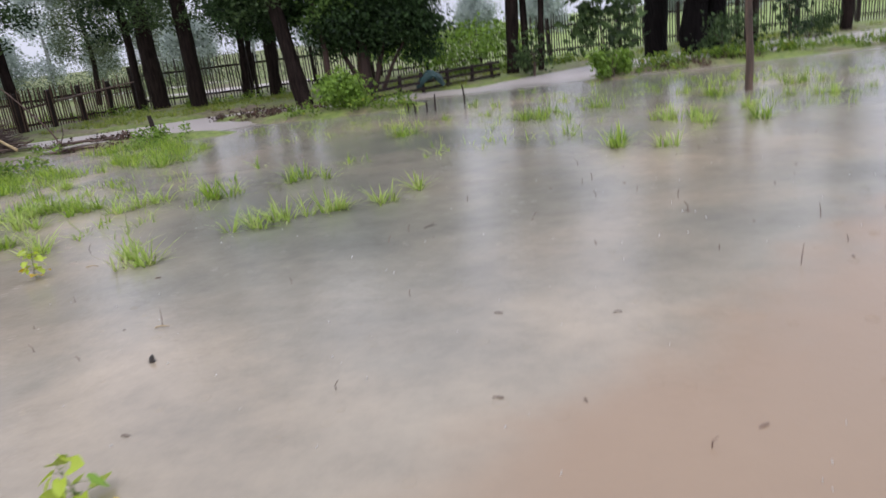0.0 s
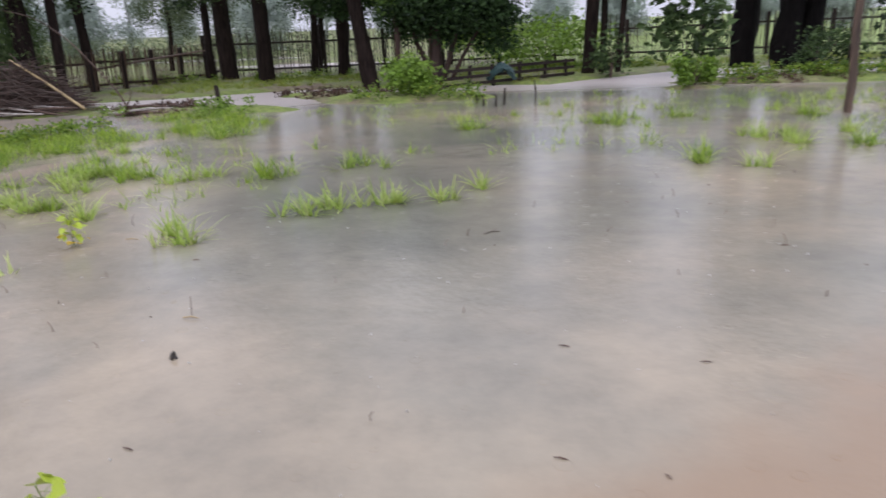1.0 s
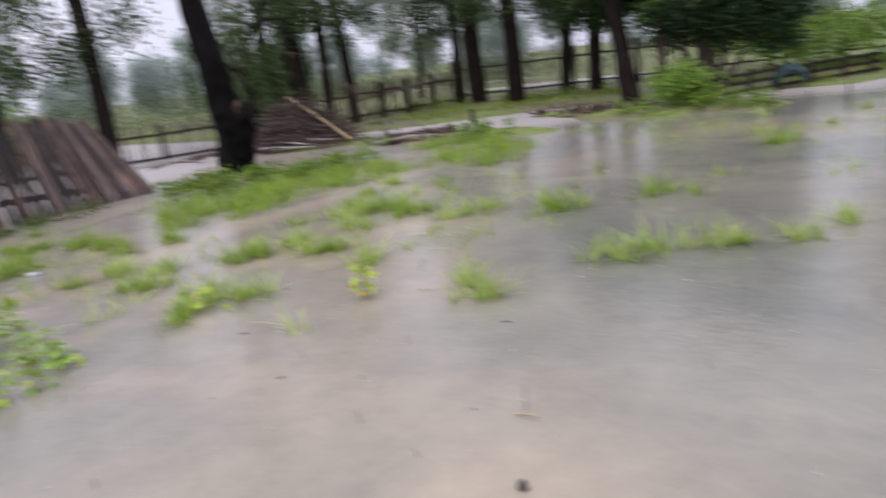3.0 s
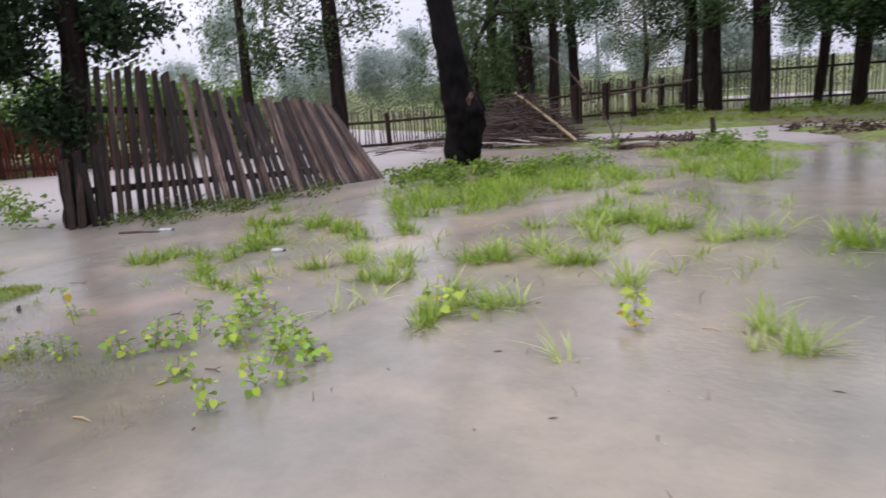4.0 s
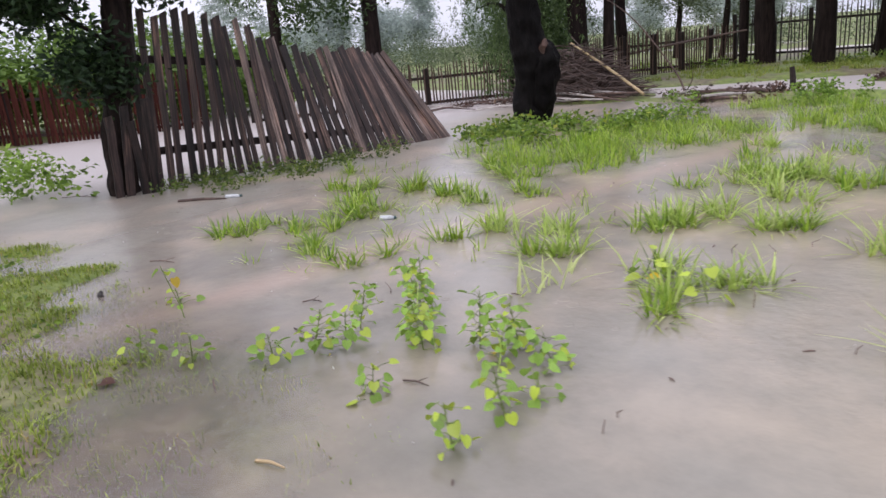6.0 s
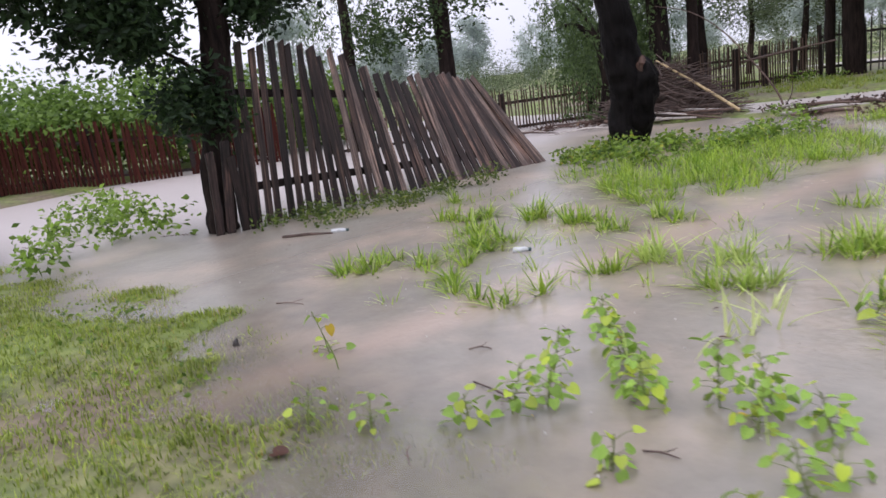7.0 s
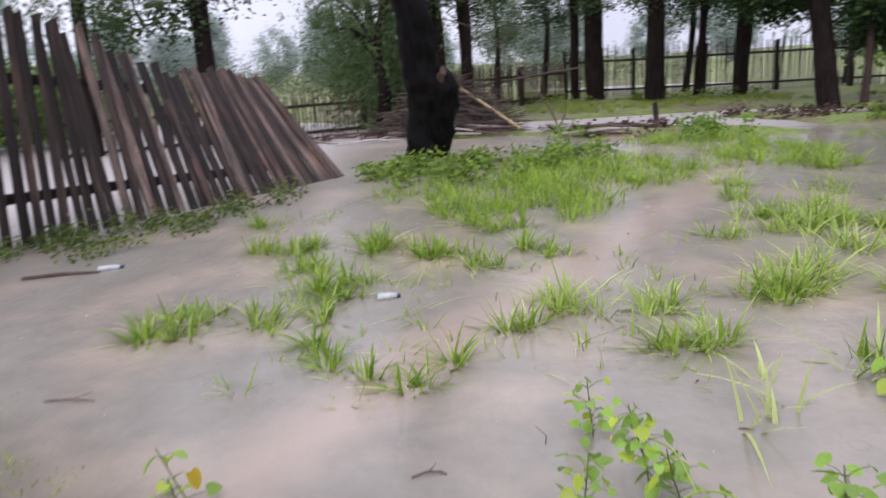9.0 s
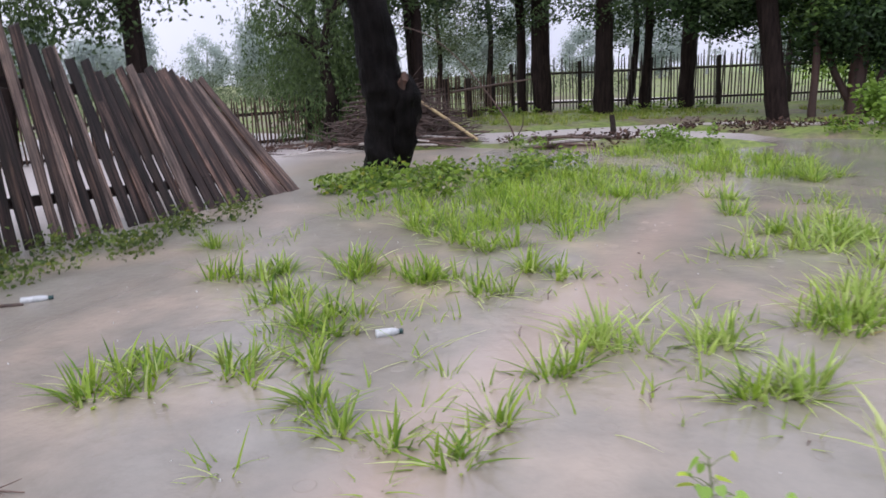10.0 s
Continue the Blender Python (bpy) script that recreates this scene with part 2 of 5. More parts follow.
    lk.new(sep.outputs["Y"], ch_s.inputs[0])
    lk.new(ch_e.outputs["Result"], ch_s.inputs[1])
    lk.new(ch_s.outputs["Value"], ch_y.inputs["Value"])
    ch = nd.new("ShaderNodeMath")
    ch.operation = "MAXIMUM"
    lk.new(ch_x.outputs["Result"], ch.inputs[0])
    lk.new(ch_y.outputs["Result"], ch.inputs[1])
    rgh = nd.new("ShaderNodeMapRange")
    rgh.inputs["To Min"].default_value, rgh.inputs["To Max"].default_value = 0.17, 0.46
    side = nd.new("ShaderNodeMapRange")
    side.inputs["From Min"].default_value, side.inputs["From Max"].default_value = -7.4, -9.4
    side.inputs["To Max"].default_value = 0.5
    lk.new(sep.outputs["X"], side.inputs["Value"])
    most = nd.new("ShaderNodeMath")
    most.operation = "MAXIMUM"
    lk.new(side.outputs["Result"], most.inputs[0])
    lk.new(ch.outputs["Value"], most.inputs[1])
    lk.new(most.outputs["Value"], rgh.inputs["Value"])
    lk.new(rgh.outputs["Result"], bs.inputs["Roughness"])
    # sky glare put into the base colour of both strips
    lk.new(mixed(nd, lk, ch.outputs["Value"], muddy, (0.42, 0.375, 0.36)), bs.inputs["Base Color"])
    bs.inputs["IOR"].default_value = 1.33
    bs.inputs["Specular IOR Level"].default_value = 0.75
    rip = noise_tex(nd, lk, 24.0, 4, (1, 1, 1), seed=2.0)
    vor = nd.new("ShaderNodeTexVoronoi")
    vor.inputs["Scale"].default_value = 5.5
    lk.new(tc.outputs["Object"], vor.inputs["Vector"])
    ring = nd.new("ShaderNodeMath")
    ring.operation = "MULTIPLY"
    ring.inputs[1].default_value = 60.0
    lk.new(vor.outputs["Distance"], ring.inputs[0])
    wave = nd.new("ShaderNodeMath")
    wave.operation = "SINE"
    lk.new(ring.outputs["Value"], wave.inputs[0])
    fade = nd.new("ShaderNodeMapRange")
    fade.inputs["From Min"].default_value = 0.0
    fade.inputs["From Max"].default_value = 0.45
    fade.inputs["To Min"].default_value = 0.08
    fade.inputs["To Max"].default_value = 0.0
    lk.new(vor.outputs["Distance"], fade.inputs["Value"])
    rings = nd.new("ShaderNodeMath")
    rings.operation = "MULTIPLY"
    lk.new(wave.outputs["Value"], rings.inputs[0])
    lk.new(fade.outputs["Result"], rings.inputs[1])
    both = nd.new("ShaderNodeMath")
    both.operation = "ADD"
    lk.new(rip.outputs["Fac"], both.inputs[0])
    lk.new(rings.outputs["Value"], both.inputs[1])
    relief = bump(nd, lk, bs, both.outputs["Value"], 0.4, 0.006)
    chop = nd.new("ShaderNodeMapRange")
    chop.inputs["To Min"].default_value, chop.inputs["To Max"].default_value = 0.006, 0.03
    lk.new(most.outputs["Value"], chop.inputs["Value"])
    lk.new(chop.outputs["Result"], relief.inputs["Distance"])
    # thin clear water over the drowned lawn
    cx = nd.new("ShaderNodeMapRange")
    cx.interpolation_type = "SMOOTHSTEP"
    cx.inputs["From Min"].default_value, cx.inputs["From Max"].default_value = -3.6, -5.4
    lk.new(sep.outputs["X"], cx.inputs["Value"])
    cy = nd.new("ShaderNodeMapRange")
    cy.interpolation_type = "SMOOTHSTEP"
    cy.inputs["From Min"].default_value, cy.inputs["From Max"].default_value = 4.1, 3.0
    cy.inputs["To Max"].default_value = 0.6
    lk.new(sep.outputs["Y"], cy.inputs["Value"])
    cm = nd.new("ShaderNodeMath")
    cm.operation = "MULTIPLY"
    lk.new(cx.outputs["Result"], cm.inputs[0])
    lk.new(cy.outputs["Result"], cm.inputs[1])
    al = nd.new("ShaderNodeMath")
    al.operation = "SUBTRACT"
    al.inputs[0].default_value = 1.0
    lk.new(cm.outputs["Value"], al.inputs[1])
    film_in = nd.new("ShaderNodeBsdfTransparent")
    film_out = nd.new("ShaderNodeBsdfGlossy")
    film_out.inputs["Roughness"].default_value = 0.22
    film_f = nd.new("ShaderNodeFresnel")
    film_f.inputs["IOR"].default_value = 1.33
    lk.new(relief.outputs["Normal"], film_out.inputs["Normal"])
    lk.new(relief.outputs["Normal"], film_f.inputs["Normal"])
    film = nd.new("ShaderNodeMixShader")
    lk.new(film_f.outputs["Fac"], film.inputs["Fac"])
    lk.new(film_in.outputs["BSDF"], film.inputs[1])
    lk.new(film_out.outputs["BSDF"], film.inputs[2])
    whole = nd.new("ShaderNodeMixShader")
    lk.new(al.outputs["Value"], whole.inputs["Fac"])
    lk.new(film.outputs["Shader"], whole.inputs[1])
    lk.new(bs.outputs["BSDF"], whole.inputs[2])
    lk.new(whole.outputs["Shader"], out.inputs["Surface"])
    return m


M_GROUND = ground_mat()
M_WATER = water_mat()
M_BARK = rough_mat("wet_bark", (0.005, 0.0035, 0.003), (0.032, 0.022, 0.019), 14, (1, 1, 0.16), 0.8, 0.03, vary=0.15, spec=0.1)
M_BARK_BLACK = rough_mat("charred_wet_bark", (0.001, 0.0009, 0.0009), (0.010, 0.008, 0.008), 16, (1, 1, 0.2), 0.6, 0.06, spec=0.08)
# distant bark, paled in its colour to stand in for rain haze
M_BARK_HAZED = rough_mat("hazed_bark", (0.25, 0.26, 0.26), (0.4, 0.41, 0.41), 6, (1, 1, 0.16), 0.8, 0.03)
M_BARK_RED = rough_mat("reddish_bark", (0.02, 0.011, 0.009), (0.07, 0.036, 0.028), 6, (1, 1, 0.16), 0.7, 0.03, vary=0.15)
M_WOUND = rough_mat("torn_wood", (0.03, 0.014, 0.009), (0.09, 0.042, 0.027), 14, (1, 1, 0.2), 0.7, 0.02)
M_PLANK = rough_mat("weathered_wet_plank", (0.013, 0.008, 0.007), (0.145, 0.094, 0.077), 55, (1, 1, 0.03), 0.6, 0.004, second=(0.035, 0.026, 0.023), vary=0.75, spec=0.3, blotch=13.0, span=(0.4, 0.62))
M_PLANK_DARK = rough_mat("soaked_dark_plank", (0.006, 0.004, 0.004), (0.06, 0.038, 0.033), 55, (1, 1, 0.03), 0.6, 0.004, second=(0.02, 0.015, 0.013), vary=0.4, spec=0.3, blotch=13.0, span=(0.4, 0.62))
M_PLANK_PALE = rough_mat("bleached_plank", (0.035, 0.023, 0.019), (0.30, 0.22, 0.188), 55, (1, 1, 0.03), 0.6, 0.004, second=(0.10, 0.078, 0.068), vary=0.35, spec=0.3, blotch=13.0, span=(0.4, 0.62))
M_RAIL = rough_mat("dark_soaked_rail", (0.012, 0.009, 0.008), (0.038, 0.027, 0.024), 14, (0.1, 0.1, 1), 0.7, 0.006, spec=0.2)
M_FARPICKET = rough_mat("grey_picket", (0.03, 0.025, 0.024), (0.09, 0.075, 0.07), 14, (1, 1, 0.08), 0.8, 0.004, vary=0.4, spec=0.2)
M_BROWNPICKET = rough_mat("brown_picket", (0.05, 0.032, 0.024), (0.13, 0.085, 0.065), 14, (1, 1, 0.08), 0.8, 0.004, vary=0.4, spec=0.2)
M_REDPICKET = rough_mat("red_brown_picket", (0.015, 0.004, 0.003), (0.075, 0.02, 0.014), 14, (1, 1, 0.08), 0.8, 0.004, vary=0.35, spec=0.12)
M_TWIG = rough_mat("wet_twig", (0.04, 0.025, 0.02), (0.16, 0.10, 0.08), 20, (1, 1, 1), 0.6, 0.004, vary=0.35)
M_PALEPOLE = rough_mat("peeled_pole", (0.30, 0.21, 0.10), (0.52, 0.40, 0.22), 12, (1, 1, 0.2), 0.6, 0.004)
M_POST = rough_mat("worn_post", (0.03, 0.02, 0.016), (0.17, 0.11, 0.08), 8, (1, 1, 0.12), 0.65, 0.01)
M_LEAF_DARK = leaf_mat("dark_tree_leaves", (0.007, 0.018, 0.007), (0.03, 0.062, 0.02), 0.6, 0.25)
M_LEAF_EVERGREEN = leaf_mat("evergreen_leaves", (0.008, 0.022, 0.009), (0.05, 0.10, 0.03), 0.6, 0.3)
M_LEAF_MID = leaf_mat("tree_leaves", (0.02, 0.04, 0.015), (0.075, 0.125, 0.04), 0.6, 0.35)
M_LEAF_WILLOW = leaf_mat("willow_leaves", (0.03, 0.055, 0.02), (0.11, 0.17, 0.055), 0.6, 0.4)
# distant leaves: the grey paleness is painted haze
M_LEAF_HAZED = leaf_mat("hazed_distant_leaves", (0.38, 0.44, 0.42), (0.50, 0.56, 0.53), 0.9, 0.45)
M_LEAF_SCRUB = leaf_mat("scrub_leaves", (0.06, 0.08, 0.045), (0.15, 0.19, 0.10), 0.8, 0.35)
M_LEAF_BUSHY = leaf_mat("fresh_tree_leaves", (0.03, 0.065, 0.015), (0.13, 0.22, 0.05), 0.5, 0.4)
M_LEAF_GARDEN = leaf_mat("garden_leaves", (0.06, 0.115, 0.022), (0.19, 0.30, 0.06), 0.5, 0.4)
M_LEAF_BUSH = leaf_mat("bush_leaves", (0.08, 0.15, 0.02), (0.27, 0.42, 0.07), 0.45, 0.45)
M_GRASS = leaf_mat("wet_grass", (0.11, 0.22, 0.022), (0.36, 0.50, 0.06), 0.4, 0.45, (0.50, 0.50, 0.18))
M_GRASS_PALE = leaf_mat("pale_grass", (0.28, 0.42, 0.07), (0.52, 0.64, 0.17), 0.4, 0.45, (0.6, 0.58, 0.28))
M_GRASS_DRY = leaf_mat("pale_bent_grass", (0.36, 0.46, 0.13), (0.60, 0.66, 0.28), 0.45, 0.4)
M_LITTER = leaf_mat("sodden_litter", (0.03, 0.018, 0.014), (0.11, 0.06, 0.045), 0.6, 0.1, (0.2, 0.13, 0.08))
M_TURF = leaf_mat("worn_turf", (0.13, 0.19, 0.03), (0.33, 0.40, 0.075), 0.55, 0.35, (0.38, 0.28, 0.11))
M_WEED = leaf_mat("weed_leaves", (0.06, 0.12, 0.02), (0.24, 0.36, 0.05), 0.45, 0.4, (0.42, 0.40, 0.06))

M_WEED_DULL = leaf_mat("dull_weed_leaves", (0.04, 0.075, 0.018), (0.16, 0.22, 0.045), 0.5, 0.35, (0.30, 0.30, 0.06))


def plain_leaf(name, colour, light):
    m, nd, lk, bs, out = nodes_of(name)
    n = noise_tex(nd, lk, 40.0, 3)
    r = ramp(nd, [(0.3, colour), (0.7, light)])
    lk.new(n.outputs["Fac"], r.inputs["Fac"])
    info = nd.new("ShaderNodeObjectInfo")
    mr = nd.new("ShaderNodeMapRange")
    mr.inputs["To Min"].default_value, mr.inputs["To Max"].default_value = 0.7, 1.25
    lk.new(info.outputs["Random"], mr.inputs["Value"])
    hv = nd.new("ShaderNodeHueSaturation")
    lk.new(mr.outputs["Result"], hv.inputs["Value"])
    lk.new(r.outputs["Color"], hv.inputs["Color"])
    lk.new(hv.outputs["Color"], bs.inputs["Base Color"])
    bs.inputs["Roughness"].default_value = 0.4
    tr = nd.new("ShaderNodeBsdfTranslucent")
    lk.new(hv.outputs["Color"], tr.inputs["Color"])
    mx = nd.new("ShaderNodeMixShader")
    mx.inputs["Fac"].default_value = 0.35
    lk.new(bs.outputs["BSDF"], mx.inputs[1])
    lk.new(tr.outputs["BSDF"], mx.inputs[2])
    lk.new(mx.outputs["Shader"], out.inputs["Surface"])
    return m


M_VINE = plain_leaf("bean_leaf_green", (0.14, 0.28, 0.03), (0.36, 0.54, 0.09))
M_VINE_YELLOW = plain_leaf("bean_leaf_lime", (0.36, 0.48, 0.04), (0.52, 0.62, 0.08))
M_YELLOW = plain_leaf("leaf_turned_yellow", (0.62, 0.42, 0.02), (0.75, 0.55, 0.04))
M_STEM = plain_leaf("stem_green", (0.13, 0.18, 0.04), (0.22, 0.28, 0.07))
M_DEADLEAF = plain_leaf("dead_leaf", (0.05, 0.02, 0.012), (0.10, 0.035, 0.02))
M_STONE = rough_mat("wet_dark_clod", (0.012, 0.01, 0.009), (0.05, 0.04, 0.035), 18, rough=0.5, depth=0.01)
M_BOTTLE = rough_mat("scuffed_pale_plastic", (0.30, 0.31, 0.32), (0.58, 0.60, 0.61), 25, rough=0.3, depth=0.002)
# pale base colour paints the sky mirrored in the splashes
M_SPLASH = rough_mat("splashing_water", (0.45, 0.43, 0.41), (0.62, 0.6, 0.58), 30, rough=0.15, depth=0.002)
M_TEAL = rough_mat("faded_teal_sheet", (0.008, 0.03, 0.03), (0.02, 0.06, 0.06), 9, rough=0.5, depth=0.01)
M_PALEWOOD = rough_mat("bleached_branch", (0.28, 0.25, 0.23), (0.50, 0.46, 0.43), 12, (1, 1, 0.3), 0.6, 0.005, vary=0.2)

# ---- mesh helpers ----
RNG = np.random.default_rng(11)


def mesh_of(name, verts, faces, material, smooth=False):
    me = bpy.data.meshes.new(name)
    me.from_pydata(verts, [], faces)
    me.materials.append(material)
    if smooth:
        me.shade_smooth()
    me.update()
    return me


def part(name, geometry, material, parent=None, label="", smooth=False):
    """One mesh object under a thing or a part; geometry is (verts, faces) or a mesh."""
    data = geometry if isinstance(geometry, bpy.types.Mesh) else mesh_of(name, *geometry, material, smooth)
    ob = new(name, data)
    ob.parent = parent
    if label:
        tagged(ob, label)
    return ob


def thing(name, at, label, category, group="", rz=0.0):
    ob = new(name)
    ob.empty_display_size = 0.1
    ob.matrix_world = pose(*at, 0, 0, rz)
    return tagged(ob, label, category, group)


def joined(pieces):
    verts, faces = [], []
    for v, f in pieces:
        base = len(verts)
        verts.extend(v)
        faces.extend(tuple(i + base for i in q) for q in f)
    return verts, faces


def smooth_path(points, n):
    """A Catmull-Rom line through the points, n pieces a span."""
    p = [Vector(points[0]) * 2 - Vector(points[1])] + [Vector(q) for q in points] + [Vector(points[-1]) * 2 - Vector(points[-2])]
    out = []
    for i in range(1, len(p) - 2):
        for k in range(n):
            t = k / n
            a, b, c, d = p[i - 1], p[i], p[i + 1], p[i + 2]
            out.append(0.5 * (2 * b + (c - a) * t + (2 * a - 5 * b + 4 * c - d) * t * t + (3 * b - a - 3 * c + d) * t ** 3))
    out.append(p[-2])
    return out


def tube(path, radii, sides=8, lumps=0.0, seed=0):
    """A tapered, closed tube; lumps: uneven girth."""
    verts, faces = [], []
    n = len(path)
    for i, p in enumerate(path):
        ahead = (path[min(i + 1, n - 1)] - path[max(i - 1, 0)]).normalized()
        side = ahead.cross(Vector((0.31, 0.95, 0.05)))
        side = side.normalized() if side.length > 1e-4 else Vector((1, 0, 0))
        up = side.cross(ahead)
        k = i / (n - 1) * (len(radii) - 1)
        a = min(int(k), len(radii) - 2)
        r = radii[a] + (radii[a + 1] - radii[a]) * (k - a)
        for s in range(sides):
            w = 2 * math.pi * s / sides
            d = side * math.cos(w) + up * math.sin(w)
            g = 1 + lumps * noise.noise(Vector((math.cos(w) * 1.3 + seed, math.sin(w) * 1.3, i * 0.45)))
            if sides > 12:
                g += 0.10 * noise.noise(Vector((math.cos(w) * 4.5 + seed, math.sin(w) * 4.5, i * 0.35)))
            verts.append(p + d * r * g)
    for i in range(n - 1):
        for s in range(sides):
            q = (s + 1) % sides
            faces.append((i * sides + s, i * sides + q, (i + 1) * sides + q, (i + 1) * sides + s))
    faces.append(tuple(range(sides - 1, -1, -1)))
    faces.append(tuple((n - 1) * sides + s for s in range(sides)))
    return verts, faces


def leaf_cloud(centres, spread, count, size, hang=0.0, narrow=0.5):
    """Many small folded leaves scattered round the centres."""
    centres = np.asarray(centres, float)
    p = centres[RNG.integers(0, len(centres), count)] + RNG.normal(0, 1, (count, 3)) * np.asarray(spread)
    length = size * RNG.uniform(0.6, 1.3, (count, 1))
    along = RNG.normal(0, 1, (count, 3))
    along[:, 2] = along[:, 2] * 0.6 - hang
    along /= np.linalg.norm(along, axis=1, keepdims=True)
    side = np.cross(along, RNG.normal(0, 1, (count, 3)))
    side /= np.linalg.norm(side, axis=1, keepdims=True) + 1e-6
    mid = p + along * length * 0.45 + np.cross(along, side) * length * 0.12
    wing = side * length * narrow * 0.5
    verts = np.stack([p, mid + wing, p + along * length, mid - wing], 1).reshape(-1, 3)
    b = 4 * np.arange(count)[:, None]
    faces = np.concatenate([b + [[0, 1, 2]], b + [[0, 2, 3]]], 1).reshape(-1, 3)
    return verts.tolist(), faces.tolist()


def strand_cloud(tops, count, reach, size, narrow=0.22, per=26):
    """Leaves along thin hanging strands that start near the given tops."""
    tops = np.asarray(tops, float)
    n = count // per
    start = tops[RNG.integers(0, len(tops), n)] + RNG.normal(0, 0.18, (n, 3))
    drift = RNG.normal(0, 0.28, (n, 1, 2))
    fall = reach * RNG.uniform(0.4, 1.2, (n, 1))
    t = np.sort(RNG.random((n, per)), 1)
    p = np.repeat(start[:, None, :], per, 1)
    p[:, :, :2] += drift * np.sqrt(t)[:, :, None] + RNG.normal(0, 0.025, (n, per, 2))
    p[:, :, 2] -= fall * t * t
    p[:, :, 2] = np.maximum(p[:, :, 2], 0.35)
    p = p.reshape(-1, 3)
    m = len(p)
    length = size * RNG.uniform(0.6, 1.3, (m, 1))
    along = RNG.normal(0, 0.5, (m, 3)) + [0, 0, -0.8]
    along /= np.linalg.norm(along, axis=1, keepdims=True)
    side = np.cross(along, RNG.normal(0, 1, (m, 3)))
    side /= np.linalg.norm(side, axis=1, keepdims=True) + 1e-6
    wing = side * length * narrow * 0.5
    mid = p + along * length * 0.45
    verts = np.stack([p, mid + wing, p + along * length, mid - wing], 1).reshape(-1, 3)
    k = 4 * np.arange(m)[:, None]
    return verts.tolist(), np.concatenate([k + [[0, 1, 2]], k + [[0, 2, 3]]], 1).reshape(-1, 3).tolist()


def blades(spots, height, width, splay=0.45, steps=3, outward=False):
    """Curved grass blades, one a spot (x, y, z); outward: they bend away from the middle."""
    verts, faces = [], []
    for x, y, z, *mid in spots:
        h = height * RNG.uniform(0.45, 1.15)
        w = width * RNG.uniform(0.7, 1.2)
        cx, cy = mid or (0, 0)
        a = math.atan2(y - cy, x - cx) + RNG.normal(0, 0.9) if outward else RNG.uniform(0, 2 * math.pi)
        bend = min(abs(RNG.normal(0, splay)), 1.1 * splay) * h
        tilt = (abs(RNG.normal(0.18, 0.24)) if outward else RNG.normal(0, 0.22)) * h
        c, s = math.cos(a), math.sin(a)
        b = len(verts)
        for i in range(steps + 1):
            t = i / steps
            out = tilt * t + bend * t * t
            up = h * (t - min(0.42 * bend / h, 0.75) * t * t)
            ww = w * (1 - t) ** 0.5 * 0.5
            px, py = x + c * out, y + s * out
            if i == steps:
                verts.append((px, py, z + up))
            else:
                verts += [(px - s * ww, py + c * ww, z + up), (px + s * ww, py - c * ww, z + up)]
        for i in range(steps - 1):
            k = b + 2 * i
            faces.append((k, k + 1, k + 3, k + 2))
        k = b + 2 * (steps - 1)
        faces.append((k, k + 1, k + 2))
    return verts, faces


def board(width, thick, length, chips=0.0, seed=0, point=0.0):
    """An upright sawn board from z=0 up, slightly waney, with an uneven top."""
    r = random.Random(seed)
    rows = 5
    verts, faces = [], []
    for i in range(rows + 1):
        t = i / rows
        dx, ww = r.uniform(-1, 1) * chips, width * (1 + r.uniform(-0.08, 0.08))
        for sx, sy in ((-1, -1), (1, -1), (1, 1), (-1, 1)):
            z = length * t
            if i == rows:
                z += sx * r.uniform(0, 0.02)
                ww = width * (1 - point)
            verts.append((dx + sx * ww / 2, sy * thick / 2, z))
    for i in range(rows):
        for k in range(4):
            q = (k + 1) % 4
            faces.append((4 * i + k, 4 * i + q, 4 * i + 4 + q, 4 * i + 4 + k))
    faces += [(3, 2, 1, 0), (4 * rows, 4 * rows + 1, 4 * rows + 2, 4 * rows + 3)]
    return verts, faces


def bar(a, b, w, h):
    """A squared bar from a to b."""
    a, b = Vector(a), Vector(b)
    d = (b - a).normalized()
    s = d.cross(Vector((0, 0, 1))).normalized()
    u = s.cross(d)
    verts = [p + s * i * w / 2 + u * j * h / 2 for p in (a, (a + b) / 2 + u * 0.006, b) for i, j in ((-1, -1), (1, -1), (1, 1), (-1, 1))]
    faces = [(3, 2, 1, 0), (8, 9, 10, 11)]
    for r in (0, 4):
        faces += [(r + k, r + (k + 1) % 4, r + 4 + (k + 1) % 4, r + 4 + k) for k in range(4)]
    return verts, faces


# ---- ground and water ----
def smooth(a, b, v):
    t = min(max((v - a) / (b - a), 0.0), 1.0)
    return t * t * (3 - 2 * t)


def lerp_line(v, line):
    for (a, p), (b, q) in zip(line, line[1:]):
        if v <= b:
            return p + (q - p) * min(max((v - a) / (b - a), 0), 1)
    return line[-1][1]


FAR_SHORE = ((-22, 19.0), (-14, 16.9), (-10.5, 16.3), (-9, 16.9), (-7, 17.9), (-5.2, 18.6), (-4.2, 18.0), (-1.5, 18.3), (0, 17.9), (1.1, 19.2), (3.3, 21.0), (5.9, 22.2), (9, 22.4), (14, 22.6))


